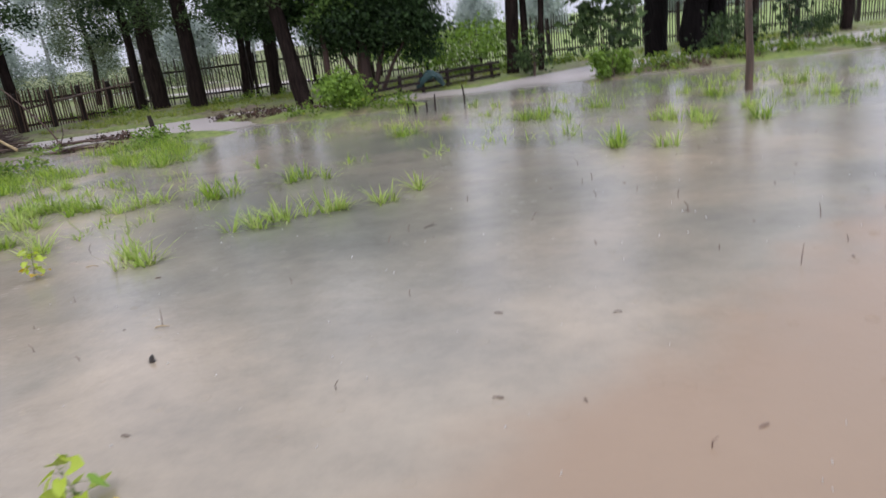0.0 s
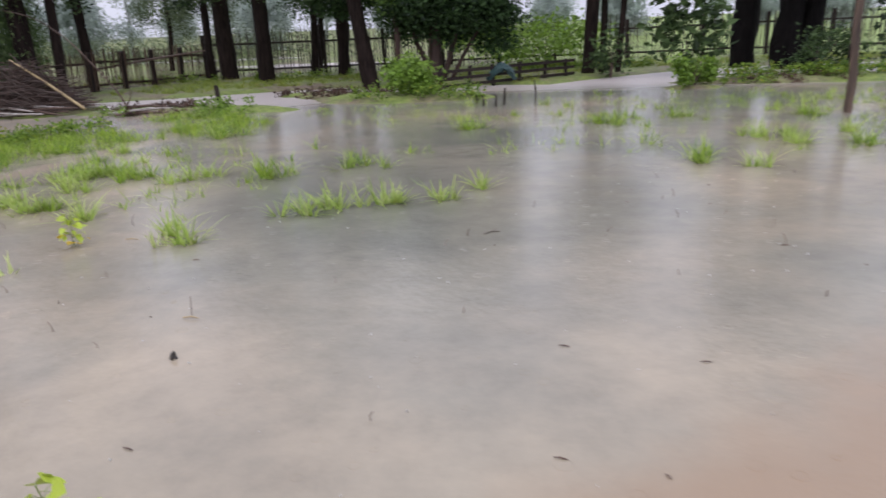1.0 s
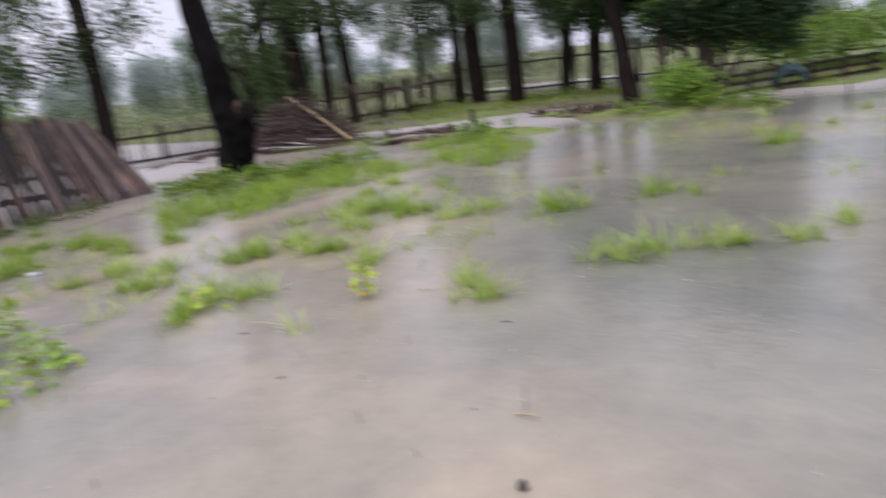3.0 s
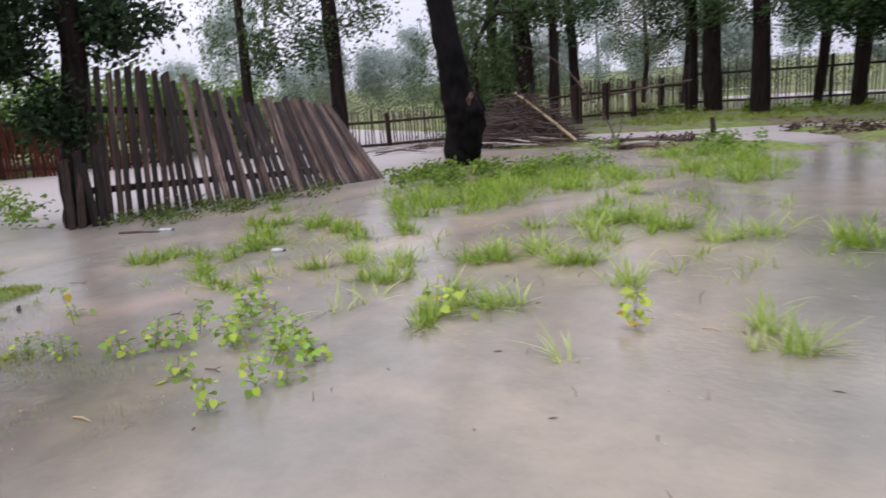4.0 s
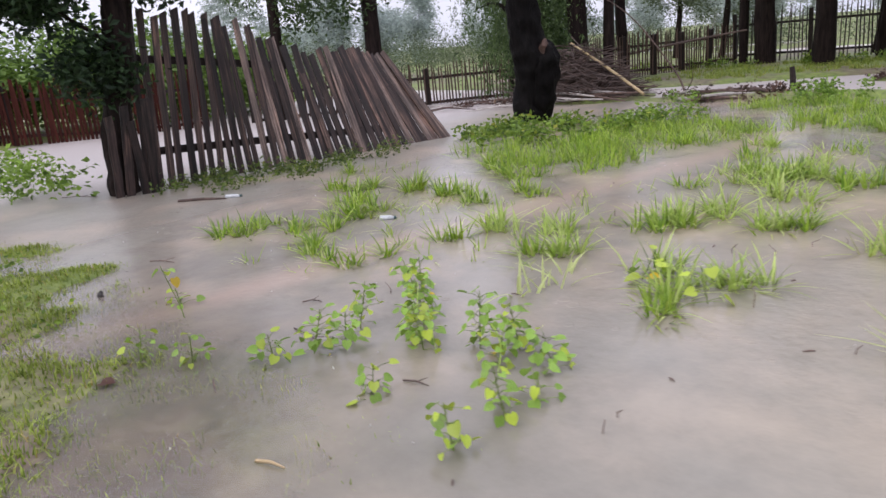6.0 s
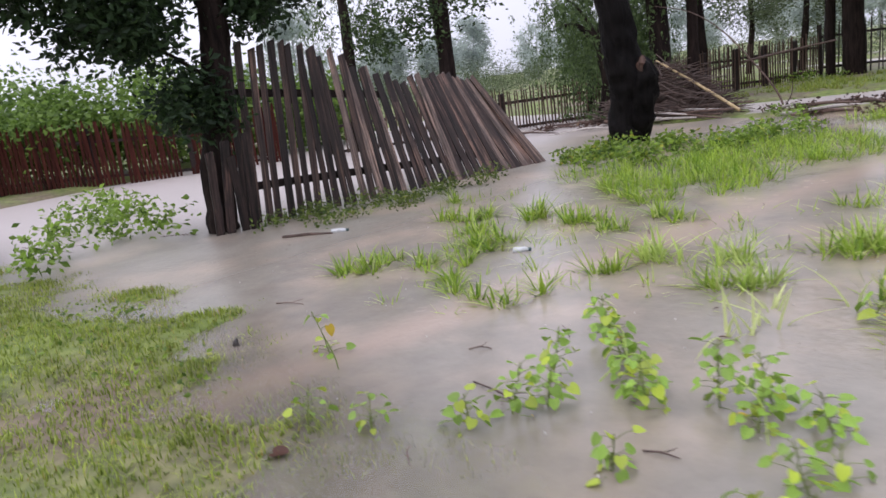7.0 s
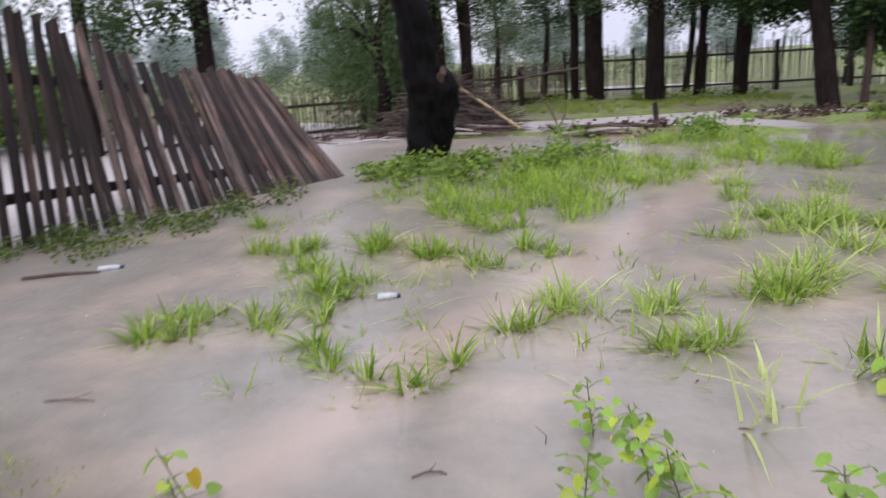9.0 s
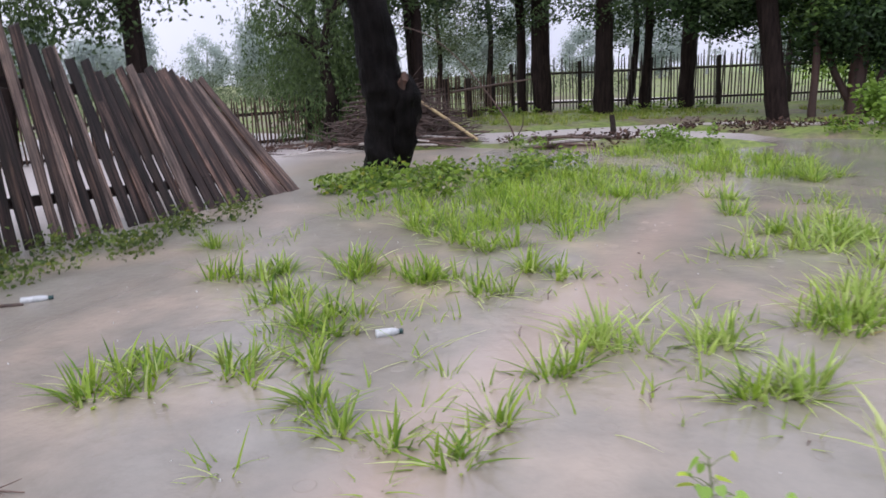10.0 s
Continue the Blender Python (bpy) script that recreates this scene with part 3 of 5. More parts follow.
def height(x, y):
    n = noise.noise(Vector((x * 0.6, y * 0.6, 0.3))) * 0.6 + noise.noise(Vector((x * 2.1, y * 2.1, 4.0))) * 0.4
    h = -0.11 + 0.03 * n
    # lawn on the south-west
    edge = 3.98 - 0.27 * max(0.0, x + 7.9) - 0.16 * max(0.0, -9.0 - x) + 0.3 * n
    m = noise.noise(Vector((x * 1.7, y * 1.7, 7.0))) + 0.5 * noise.noise(Vector((x * 4.0, y * 4.0, 1.0)))
    h = max(h, -0.11 + 0.135 * smooth(-0.9, 1.0, edge - y) * smooth(-4.2, -6.6, x + 0.8 * n) + 0.055 * m)
    # far shore, with trees and fence, and the field behind
    h = max(h, -0.12 + 0.19 * smooth(-0.6, 0.7, y - lerp_line(x, FAR_SHORE)) + 0.025 * n)
    # low spits of trodden soil
    for cx, cy, rx, ry, top in ((-7.0, 14.1, 2.6, 0.55, 0.10), (-3.0, 15.6, 2.0, 0.9, 0.12), (6.0, 17.6, 3.8, 0.9, 0.10), (-10.4, 14.6, 1.3, 1.3, 0.06),
                                (-9.2, 10.6, 1.3, 1.0, 0.05), (2.9, 16.4, 0.7, 0.4, 0.06), (-4.3, 16.4, 1.3, 0.6, 0.08), (-5.3, 17.0, 1.1, 0.6, 0.06)):
        d = math.hypot((x - cx) / rx, (y - cy) / ry)
        h = max(h, -0.11 + (top + 0.11) * smooth(1.35, 0.5, d + 0.3 * n) + 0.02 * n)
    # west shore under the red fence
    h = max(h, -0.11 + 0.22 * smooth(-18.8, -20.0, x + 0.25 * (y - 6)))
    if y > 28:
        h += 0.02 * smooth(28, 40, y) - 0.16 * smooth(0.15, 0.45, noise.noise(Vector((x * 0.05, y * 0.16, 9.0)))) * smooth(60, 40, y)
    return h


def sheet(xs, ys, z):
    verts = [(x, y, z(x, y)) for y in ys for x in xs]
    n = len(xs)
    faces = [(j * n + i, j * n + i + 1, (j + 1) * n + i + 1, (j + 1) * n + i) for j in range(len(ys) - 1) for i in range(n - 1)]
    return verts, faces


xs = [-1500, -700, -300, -150, -90, -60, -45, -35, -29] + list(np.arange(-25, 16.01, 0.2)) + [18, 21, 25, 32, 45, 60, 90, 150, 300, 700, 1500]
ys = [-1500, -700, -300, -120, -60, -30, -15, -8, -4, -2] + list(np.arange(-1, 30.01, 0.2)) + [31, 32, 33.5, 35, 37, 40, 44, 50, 58, 70, 90, 150, 300, 700, 1500]
ground = tagged(part("ground", sheet(xs, ys, height), M_GROUND, smooth=True), "wet brown mud and worn green turf rising out of the flood", "ground", kind="structure")
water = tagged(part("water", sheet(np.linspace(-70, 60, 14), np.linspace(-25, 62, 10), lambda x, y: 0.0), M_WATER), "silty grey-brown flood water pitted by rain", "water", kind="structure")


# ---- trees ----
def tree(name, at, path, radii, label, bark, leaf=None, clumps=(), count=0, size=0.1, spread=(0.35, 0.35, 0.3), limbs=(), hang=0.3, narrow=0.5, group="", lumps=0.25, strands=0.0):
    """path and clumps are relative to the foot. limbs: lists of points with a radius first."""
    t = thing(name, (at[0], at[1], height(at[0], at[1]) - 0.04), label, "tree", group)
    line = smooth_path(path, 8)
    seed = at[0] * 3.1 + at[1]
    foot = [radii[0] * 1.5, radii[0] * 1.12, radii[0]] + list(radii[1:])
    part("trunk", tube(line, foot, 22, lumps, seed), bark, t, smooth=True)
    for r, pts in limbs:
        part("limb", tube(smooth_path(pts, 4), [r, r * 0.7, r * 0.25], 6, 0.2, seed), bark, t, smooth=True)
    if leaf:
        part("crown", strand_cloud(clumps, count, strands, size, narrow) if strands else leaf_cloud(clumps, spread, count, size, hang, narrow), leaf, t)
    return t


def crown_points(n, cx, cy, z0, z1, rx, ry, seed):
    r = random.Random(seed)
    out = []
    while len(out) < n:
        x, y, z = r.uniform(-1, 1), r.uniform(-1, 1), r.uniform(-1, 1)
        if 0.25 < x * x + y * y + z * z < 1:
            out.append((cx + x * rx, cy + y * ry, z0 + (z + 1) / 2 * (z1 - z0)))
    return out


def bole(lean_x, lean_y, h, bend=0.1):
    return [(0, 0, -0.25), (lean_x * 0.06, lean_y * 0.06, 0.15), (lean_x * 0.3 + bend, lean_y * 0.3, h * 0.33), (lean_x * 0.65 - bend, lean_y * 0.65, h * 0.66), (lean_x, lean_y, h)]


def top_limbs(lean_x, lean_y, h, r, reach, n, seed):
    g = random.Random(seed)
    out = []
    for i in range(n):
        k = g.uniform(0.5, 0.97)
        a = g.uniform(0, 6.28)
        s = (lean_x * k, lean_y * k, h * k)
        e = (s[0] + math.cos(a) * reach, s[1] + math.sin(a) * reach, s[2] + g.uniform(0.2, 1.4))
        m = ((s[0] + e[0]) / 2, (s[1] + e[1]) / 2, (s[2] + e[2]) / 2 + 0.25)
        out.append((r * 0.38, [s, m, e]))
    return out


# far shore row: foot x, y, radius, lean x, height, bark
ROW = [(-12.2, 19.0, 0.13, -0.9, 8), (-11.5, 15.75, 0.2, -0.7, 9), (-11.1, 16.2, 0.11, -0.15, 8), (-10.5, 22.5, 0.12, -0.45, 8.5), (-9.9, 22.5, 0.25, -0.7, 10), (-8.05, 20.9, 0.21, -0.4, 10),
       (-7.3, 22.9, 0.11, 0.2, 7), (-6.2, 22.4, 0.18, 0.0, 9), (-4.2, 18.3, 0.18, -2.4, 10), (0.97, 20.5, 0.16, 0.25, 8), (1.38, 20.8, 0.09, -0.2, 7), (1.75, 20.7, 0.08, 0.2, 6.5),
       (5.15, 22.1, 0.31, 0.25, 10), (6.0, 21.1, 0.33, 0.1, 10), (7.05, 19.6, 0.08, -0.1, 6), (11.0, 23.2, 0.16, 0.2, 8)]
for i, (x, y, r, lx, h) in enumerate(ROW):
    pts = crown_points(22, lx, 0, 3.3, h * 0.7, 1.3, 1.3, i)
    pts += crown_points(13, lx * 0.4, 0, 2.2, 3.6, 1.3, 0.9, i + 50)
    tree("tree", (x, y), bole(lx, 0.1, h, 0.06), [r, r * 0.85, r * 0.7, r * 0.35], "dark wet trunk of a tall leafy tree by the picket fence", M_BARK if r < 0.3 else M_BARK_BLACK,
         M_LEAF_MID if i % 3 else M_LEAF_DARK, pts, 3900, 0.11, (0.2, 0.2, 0.13), top_limbs(lx, 0.1, h, r, 1.5, 5, i), group="trees on the far shore")

# second stem of the forked tree
tree("tree", (6.45, 21.2), bole(0.9, 0.1, 9, 0.05), [0.26, 0.2, 0.15, 0.08], "thick dark stem leaning away from its twin", M_BARK_BLACK, M_LEAF_MID, crown_points(24, 0.8, 0, 3.2, 9, 2, 2, 77), 3500, 0.115,
     (0.33, 0.33, 0.26), top_limbs(0.9, 0.1, 9, 0.2, 1.5, 4, 77), group="trees on the far shore")

# dense dark evergreen with several reddish stems
tree("evergreen_tree", (-2.9, 19.3), bole(0.1, 0, 6.5, 0.05), [0.16, 0.13, 0.09, 0.03], "dense dark green tree with reddish stems and low hanging boughs", M_BARK_RED, M_LEAF_EVERGREEN,
     crown_points(70, 0.5, 0.3, 0.9, 6.0, 1.5, 1.4, 5) + crown_points(40, 0.5, 0.3, 1.0, 4.5, 1.1, 0.9, 12) + crown_points(26, 1.2, 0.3, 0.75, 2.6, 0.95, 0.8, 6) + crown_points(16, -0.6, 0.0, 1.1, 3.2, 0.9, 0.9, 9) + crown_points(34, -1.7, 0.2, 1.9, 5.0, 1.3, 1.0, 14) + crown_points(50, 0.1, 0.2, 1.0, 3.4, 1.3, 0.9, 15) + crown_points(40, -2.5, 0.4, 1.7, 4.0, 1.1, 0.9, 16),
     72000, 0.12, (0.27, 0.27, 0.15),
     [(0.09, [(0.1, 0, 0.0), (-0.5, 0, 1.2), (-0.7, 0, 3.0)]), (0.08, [(0.2, 0, 0.0), (0.6, 0, 1.3), (1.0, 0, 3.2)]), (0.06, [(0.4, 0, 0.0), (0.9, 0, 0.9), (1.6, 0.2, 1.9)])])

# leafy trees in the gaps behind the fence
for k, (x, y, h, w, leaf, n) in enumerate(((-7.9, 25.2, 6.0, 2.0, M_LEAF_MID, 11000), (-12.9, 27.0, 6.5, 2.2, M_LEAF_SCRUB, 12000), (-15.5, 29.0, 5.5, 1.6, M_LEAF_SCRUB, 8000), (-3.6, 26.8, 6.0, 2.4, M_LEAF_MID, 11000))):
    tree("tree", (x, y), bole(0.3, 0, h, 0.1), [0.1, 0.08, 0.06, 0.03], "leafy green tree filling the gap behind the fence", M_BARK, leaf,
         crown_points(46, 0.2, 0, 1.2, h, w, 1.0, 91 + k), n, 0.1, (0.3, 0.26, 0.24), top_limbs(0.3, 0, h, 0.1, 1.4, 6, 91 + k), group="leafy trees behind the fence")

tree("tree", (-3.7, 18.7), bole(-0.2, 0, 4, 0.05), [0.07, 0.06, 0.05, 0.02], "light green leafy tree in front of the dark evergreen", M_BARK_RED, M_LEAF_BUSHY,
     crown_points(30, 0.1, 0, 1.5, 4.2, 1.1, 0.8, 95), 3600, 0.13, (0.2, 0.2, 0.14), top_limbs(-0.2, 0, 4, 0.07, 0.8, 5, 95))

# black trunk with the burl
bt = tree("dead_black_tree", (-9.45, 10.96), [(0, 0, -0.2), (0, 0, 0.2), (0.03, 0.02, 0.7), (-0.02, 0.0, 1.3), (-0.1, -0.05, 2.1), (-0.35, -0.1, 4.0), (-0.5, -0.2, 7.0)], [0.25, 0.27, 0.24, 0.21, 0.17, 0.1],
          "thick charred black trunk with a swollen broken burl", M_BARK_BLACK, limbs=top_limbs(-0.5, -0.2, 7, 0.18, 1.2, 4, 3))
part("burl", tube(smooth_path([(0.12, 0.02, 0.0), (0.18, 0.03, 0.4), (0.26, 0.04, 0.78), (0.29, 0.05, 1.02), (0.25, 0.05, 1.2)], 4), [0.16, 0.2, 0.22, 0.18, 0.05], 20, 0.5, 2), M_BARK_BLACK, bt, smooth=True)
part("torn_wood", tube(smooth_path([(0.29, -0.03, 1.02), (0.32, -0.03, 1.12), (0.33, -0.02, 1.22)], 3), [0.06, 0.07, 0.015], 7, 0.6, 4), M_WOUND, bt, "raw brown splinters where a stem broke off")

# tree at the end of the leaning fence
tree("yard_tree", (-10.86, 5.26), [(0, 0, -0.2), (0, 0, 0.2), (0.0, 0.08, 0.9), (0.05, 0.22, 1.7), (0.1, 0.3, 2.5), (0.0, 0.3, 5.0)], [0.15, 0.14, 0.14, 0.13, 0.08],
     "dark leafy tree with low boughs beside the leaning fence", M_BARK, M_LEAF_DARK,
     crown_points(24, -0.2, -0.3, 2.4, 4.0, 1.1, 1.4, 8) + crown_points(20, -0.2, -0.75, 1.95, 2.9, 0.7, 0.95, 18) + crown_points(9, 0.2, 0.9, 2.1, 2.9, 0.5, 0.5, 38) + crown_points(5, 0.1, -0.05, 1.25, 1.75, 0.12, 0.22, 28) + crown_points(22, -0.5, -1.7, 2.35, 3.6, 0.8, 1.0, 48), 21000, 0.1, (0.17, 0.17, 0.13),
     [(0.025, [(0.05, 0.15, 1.7), (-0.1, -0.4, 2.1), (-0.2, -1.2, 2.3)]), (0.03, [(0.1, 0.3, 2.2), (0.25, 0.7, 2.5), (0.3, 1.1, 2.7)])])

# trees behind the leaning fence
tree("tree", (-15.2, 13.1), bole(-0.3, 0.2, 8, 0.05), [0.19, 0.17, 0.14, 0.07], "dark trunk with thin leafy twigs rising behind the leaning fence", M_BARK, M_LEAF_MID,
     crown_points(14, -0.3, 0, 2.8, 5.0, 1.5, 1.5, 31) + crown_points(12, -0.7, -0.7, 2.0, 3.4, 1.0, 0.9, 32), 3600, 0.12, (0.3, 0.3, 0.26), top_limbs(-0.3, 0.2, 8, 0.18, 1.6, 6, 31))
tree("tree", (-16.4, 11.3), bole(0.2, 0.2, 7, 0.05), [0.12, 0.1, 0.08, 0.04], "slim tree with drooping pale twigs behind the fence", M_BARK, M_LEAF_WILLOW,
     crown_points(16, 0.2, 0, 2.6, 5.0, 1.2, 1.2, 41), 5200, 0.1, (0.25, 0.25, 0.4), top_limbs(0.2, 0.2, 7, 0.12, 1.5, 6, 41), narrow=0.3, strands=0.9)
for k, (x, y, h) in enumerate(((-13.2, 16.6, 4.2), (-14.6, 18.2, 4.6), (-12.5, 14.9, 2.6))):
    tree("willow_tree", (x, y), bole(0.2, 0.1, h, 0.1), [0.13, 0.11, 0.08, 0.04], "soft green willow with hanging twigs near the picket fence", M_BARK, M_LEAF_WILLOW,
         crown_points(34, 0.1, 0, 0.9, h + 0.8, 1.7, 1.4, 60 + k) + crown_points(16, 0.2, -0.2, 0.6, 2.6, 1.3, 1.0, 70 + k), 17000 if k < 2 else 6000, 0.09, (0.25, 0.25, 0.42), top_limbs(0.2, 0.1, h, 0.12, 1.3, 5, 60 + k), narrow=0.3, group="willows behind the black tree", strands=1.5)

# trees far behind; rain haze is painted into their pale leaves and bark
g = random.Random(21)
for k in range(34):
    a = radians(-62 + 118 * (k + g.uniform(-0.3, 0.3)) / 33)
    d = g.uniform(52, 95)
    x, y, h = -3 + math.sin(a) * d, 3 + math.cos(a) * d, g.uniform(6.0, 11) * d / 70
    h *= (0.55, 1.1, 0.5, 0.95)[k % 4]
    t = tree("distant_tree", (x, y), bole(0.3, 0, h * 0.75, 0.1), [0.16, 0.12, 0.08, 0.04], "far-off tree with rain haze put into its pale grey-green colour", M_BARK_HAZED, M_LEAF_HAZED,
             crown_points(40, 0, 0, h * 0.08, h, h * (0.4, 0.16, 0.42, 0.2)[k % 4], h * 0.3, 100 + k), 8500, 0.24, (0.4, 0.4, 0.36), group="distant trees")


# ---- fences ----
FENCE_A, FENCE_DIR = Vector((-10.88, 5.37, 0)), Vector((0.96, 4.21, 0)).normalized()
FENCE_N = Vector((FENCE_DIR.y, -FENCE_DIR.x, 0))


def fence_point(u, z, out=0.0):
    return FENCE_A + FENCE_DIR * u + Vector((0, 0, z)) + FENCE_N * out


SLIP = ((0, -0.12), (0.45, -0.09), (0.85, -0.06), (1.43, 0.04), (2.22, 0.08), (2.9, 0.13), (3.59, 0.2), (4.0, 0.3), (4.34, 0.43))
BACK = ((0, 0.03), (1.2, 0.12), (2.2, 0.4), (3.6, 0.72), (4.34, 0.9))
TOPS = ((0.1, 1.84), (0.46, 1.88), (1.04, 1.86), (1.44, 1.76), (1.68, 1.67), (2.08, 1.5), (2.5, 1.37), (3.02, 1.33), (3.35, 1.31), (3.6, 1.28), (3.9, 1.2))
lf = thing("leaning_fence", (-10.88, 5.37, 0), "old wooden picket fence, grey-brown and wet, collapsing to one side", "fence")
lf_world = lf.matrix_world.inverted()
tones = [M_PLANK_DARK, M_PLANK, M_PLANK_PALE, M_PLANK, M_PLANK_DARK, M_PLANK_PALE, M_PLANK, M_PLANK_PALE]
board_meshes = [mesh_of("picket", *board(0.088, 0.02, 1.0, 0.007, s, 0.1 * (s % 3)), m) for s, m in enumerate(tones)]
g = random.Random(4)
n_boards = 39
for i in range(n_boards):
    ub = 4.34 * (i / (n_boards - 1)) ** 0.95 + g.uniform(-0.014, 0.014)
    tilt = g.gauss(0, 0.018)
    zt = lerp_line(ub - lerp_line(ub, SLIP), TOPS) + g.uniform(-0.07, 0.05)
    ut = ub - (lerp_line(ub, SLIP) + tilt) * zt / 1.2
    layer = 0.012 + 0.022 * (i % 2) + g.uniform(0, 0.008)
    b = fence_point(ub, -0.10, layer + 0.05)
    t = fence_point(ut, zt, layer - lerp_line(ub, BACK))
    d = t - b
    z = d.normalized()
    x = (FENCE_DIR - z * FENCE_DIR.dot(z)).normalized()
    y = z.cross(x)
    wide = g.uniform(0.7, 1.0) + 0.15 * (ub > 1.5)
    ob = part("picket", board_meshes[g.choice((0, 1, 3, 4, 6) if ub < 1.3 else (0, 1, 2, 3, 4, 5, 6, 7))], None, lf)
    ob.matrix_local = lf_world @ Matrix(((x.x * wide, y.x, z.x * d.length, b.x), (x.y * wide, y.y, z.y * d.length, b.y), (x.z * wide, y.z, z.z * d.length, b.z), (0, 0, 0, 1)))
for (ua, za, oa), (ub, zb, ob_) in (((-0.05, 1.45, -0.05), (2.2, 1.18, -0.36)), ((-0.05, 0.41, -0.03), (3.3, 0.25, -0.14))):
    geo = bar(lf_world @ fence_point(ua, za, oa), lf_world @ fence_point(ub, zb, ob_), 0.05, 0.085)
    part("rail", geo, M_RAIL, lf, "dark soaked rail")
# loose boards stacked against the tree foot
for k, (u, lean, hgt) in enumerate(((-0.20, 0.02, 0.95), (-0.10, 0.05, 1.05), (0.06, -0.02, 0.88), (0.15, 0.03, 1.1))):
    b = fence_point(u, -0.1, 0.30 + 0.02 * k)
    pl = tagged(part("loose_board", board(0.085, 0.024, hgt, 0.006, 40 + k), M_PLANK_DARK), "weathered board stood upright against the tree foot", "board", "boards at the tree foot")
    pl.matrix_world = Matrix.Translation(b) @ pose(0, 0, 0, 4, lean * 100, math.degrees(math.atan2(FENCE_DIR.y, FENCE_DIR.x)))


def picket_fence(name, a, b, tall, material, label, group, post_every=2.2, gap=0.092, wide=0.03, sag=0.0, seed=0):
    """Sections from post to post between a and b; each section is a thing with post, rails and pickets."""
    g = random.Random(seed)
    a, b = Vector((*a, 0)), Vector((*b, 0))
    length = (b - a).length
    n = max(1, round(length / post_every))
    d = (b - a).normalized()
    turn = math.degrees(math.atan2(d.y, d.x))
    meshes = [mesh_of("picket", *board(wide, 0.02, 1.0, 0.003, seed * 9 + s, 0.5), material) for s in range(4)]
    post_mesh = mesh_of("post", *board(0.11, 0.11, 1.0, 0.004, seed), M_RAIL)
    for k in range(n):
        s, e = a.lerp(b, k / n), a.lerp(b, (k + 1) / n)
        z0 = height(s.x, s.y)
        sec = thing(name, (s.x, s.y, z0), label, "fence", group, turn)
        w = (e - s).length
        drop = height(e.x, e.y) - z0
        p = part("post", post_mesh, None, sec, "dark squared post")
        p.matrix_local = pose(0, 0.05, -0.2, g.uniform(-2, 2), g.uniform(-2, 2), 0) @ Matrix.Diagonal((1, 1, tall * 0.97 + 0.2, 1))
        for f in (0.16, 0.74):
            part("rail", bar((0, 0.02, tall * f), (w, 0.02, tall * f + drop - sag * g.uniform(0, 1)), 0.035, 0.06), M_RAIL, sec)
        for j in range(int(w / gap)):
            if g.random() < 0.03:
                continue
            x = (j + 0.5) * gap
            q = part("picket", g.choice(meshes), None, sec)
            hh = tall * g.uniform(0.93, 1.05) + 0.03
            q.matrix_local = pose(x, -0.012, drop * x / w + 0.02, g.uniform(-1.5, 1.5), g.uniform(-2, 2) + sag * 8, 0) @ Matrix.Diagonal((g.uniform(0.8, 1.25), 1, hh, 1))


GREY = "thin grey wooden pickets on dark rails, wet with rain"
BROWN = "low brown wooden picket fence standing at the water"
picket_fence("picket_fence", (-16.8, 10.8), (-13.3, 15.6), 0.95, M_BROWNPICKET, BROWN, "far picket fence", gap=0.075, seed=1)
picket_fence("picket_fence", (-13.3, 15.6), (-12.1, 18.8), 1.0, M_BROWNPICKET, BROWN, "far picket fence", gap=0.075, seed=2)
picket_fence("picket_fence", (-12.1, 18.8), (-10.9, 22.9), 1.05, M_BROWNPICKET, "low brown picket fence with sagging rails", "far picket fence", 1.0, seed=3, sag=0.05)
picket_fence("picket_fence", (-10.9, 22.9), (-7.2, 23.7), 1.38, M_FARPICKET, GREY, "far picket fence", 1.9, seed=4)
picket_fence("picket_fence", (-7.2, 23.7), (0.1, 26.2), 1.38, M_FARPICKET, GREY, "far picket fence", seed=5)
picket_fence("picket_fence", (0.1, 26.2), (5.0, 26.6), 1.35, M_FARPICKET, GREY, "far picket fence", seed=6)
picket_fence("picket_fence", (5.0, 26.6), (15.0, 26.6), 1.4, M_FARPICKET, GREY, "far picket fence", seed=7)
picket_fence("red_picket_fence", (-21.8, 3.6), (-17.6, 10.2), 1.28, M_REDPICKET, "dark red-brown close-set picket fence across the water", "red fence", gap=0.085, wide=0.06, seed=8)


# ---- grass ----
def clump(x, y, r, tall, n, label="tuft of lime green grass blades standing out of the flood water", material=None, wide=0.018, splay=0.75):
    def ring(k):
        spots = []
        for a, d in zip(RNG.uniform(0, 6.28, k), RNG.random(k)):
            lx, ly, lr = lobes[int(a * 977) % len(lobes)]
            spots.append((lx + 0.6 * lr * d * math.cos(a), ly + 0.6 * lr * d * math.sin(a), -0.06, lx, ly))
        return spots
    q = random.Random(int(x * 1000) * 7919 + int(y * 1000))
    lobes = [(0, 0, r * 0.4)] + [(q.uniform(-0.9, 0.9) * r, q.uniform(-0.8, 0.8) * r, r * q.uniform(0.15, 0.4)) for _ in range(4)]
    t = thing("grass_clump", (x, y, 0), label, "grass", "grass tufts in the water")
    tagged(part("tuft", blades(ring(int(n * 0.8)), tall + 0.06, wide, splay, 4, True), material or M_GRASS, t), kind="stuff")
    tagged(part("bent_tuft", blades(ring(max(3, n // 5)), tall * 0.8 + 0.06, wide, splay * 1.5, 5, True), M_GRASS_DRY, t), "pale blades bent down to the water", kind="stuff")
    if n > 20:
        low = [(px * 1.25, py * 1.25, pz, mx, my) for px, py, pz, mx, my in ring(n // 3)]
        tagged(part("drowned_tuft", blades(low, tall * 0.6 + 0.06, wide, splay * 1.6, 4, True), M_TURF, t), "limp olive blades lying on the water", kind="stuff")
    return t


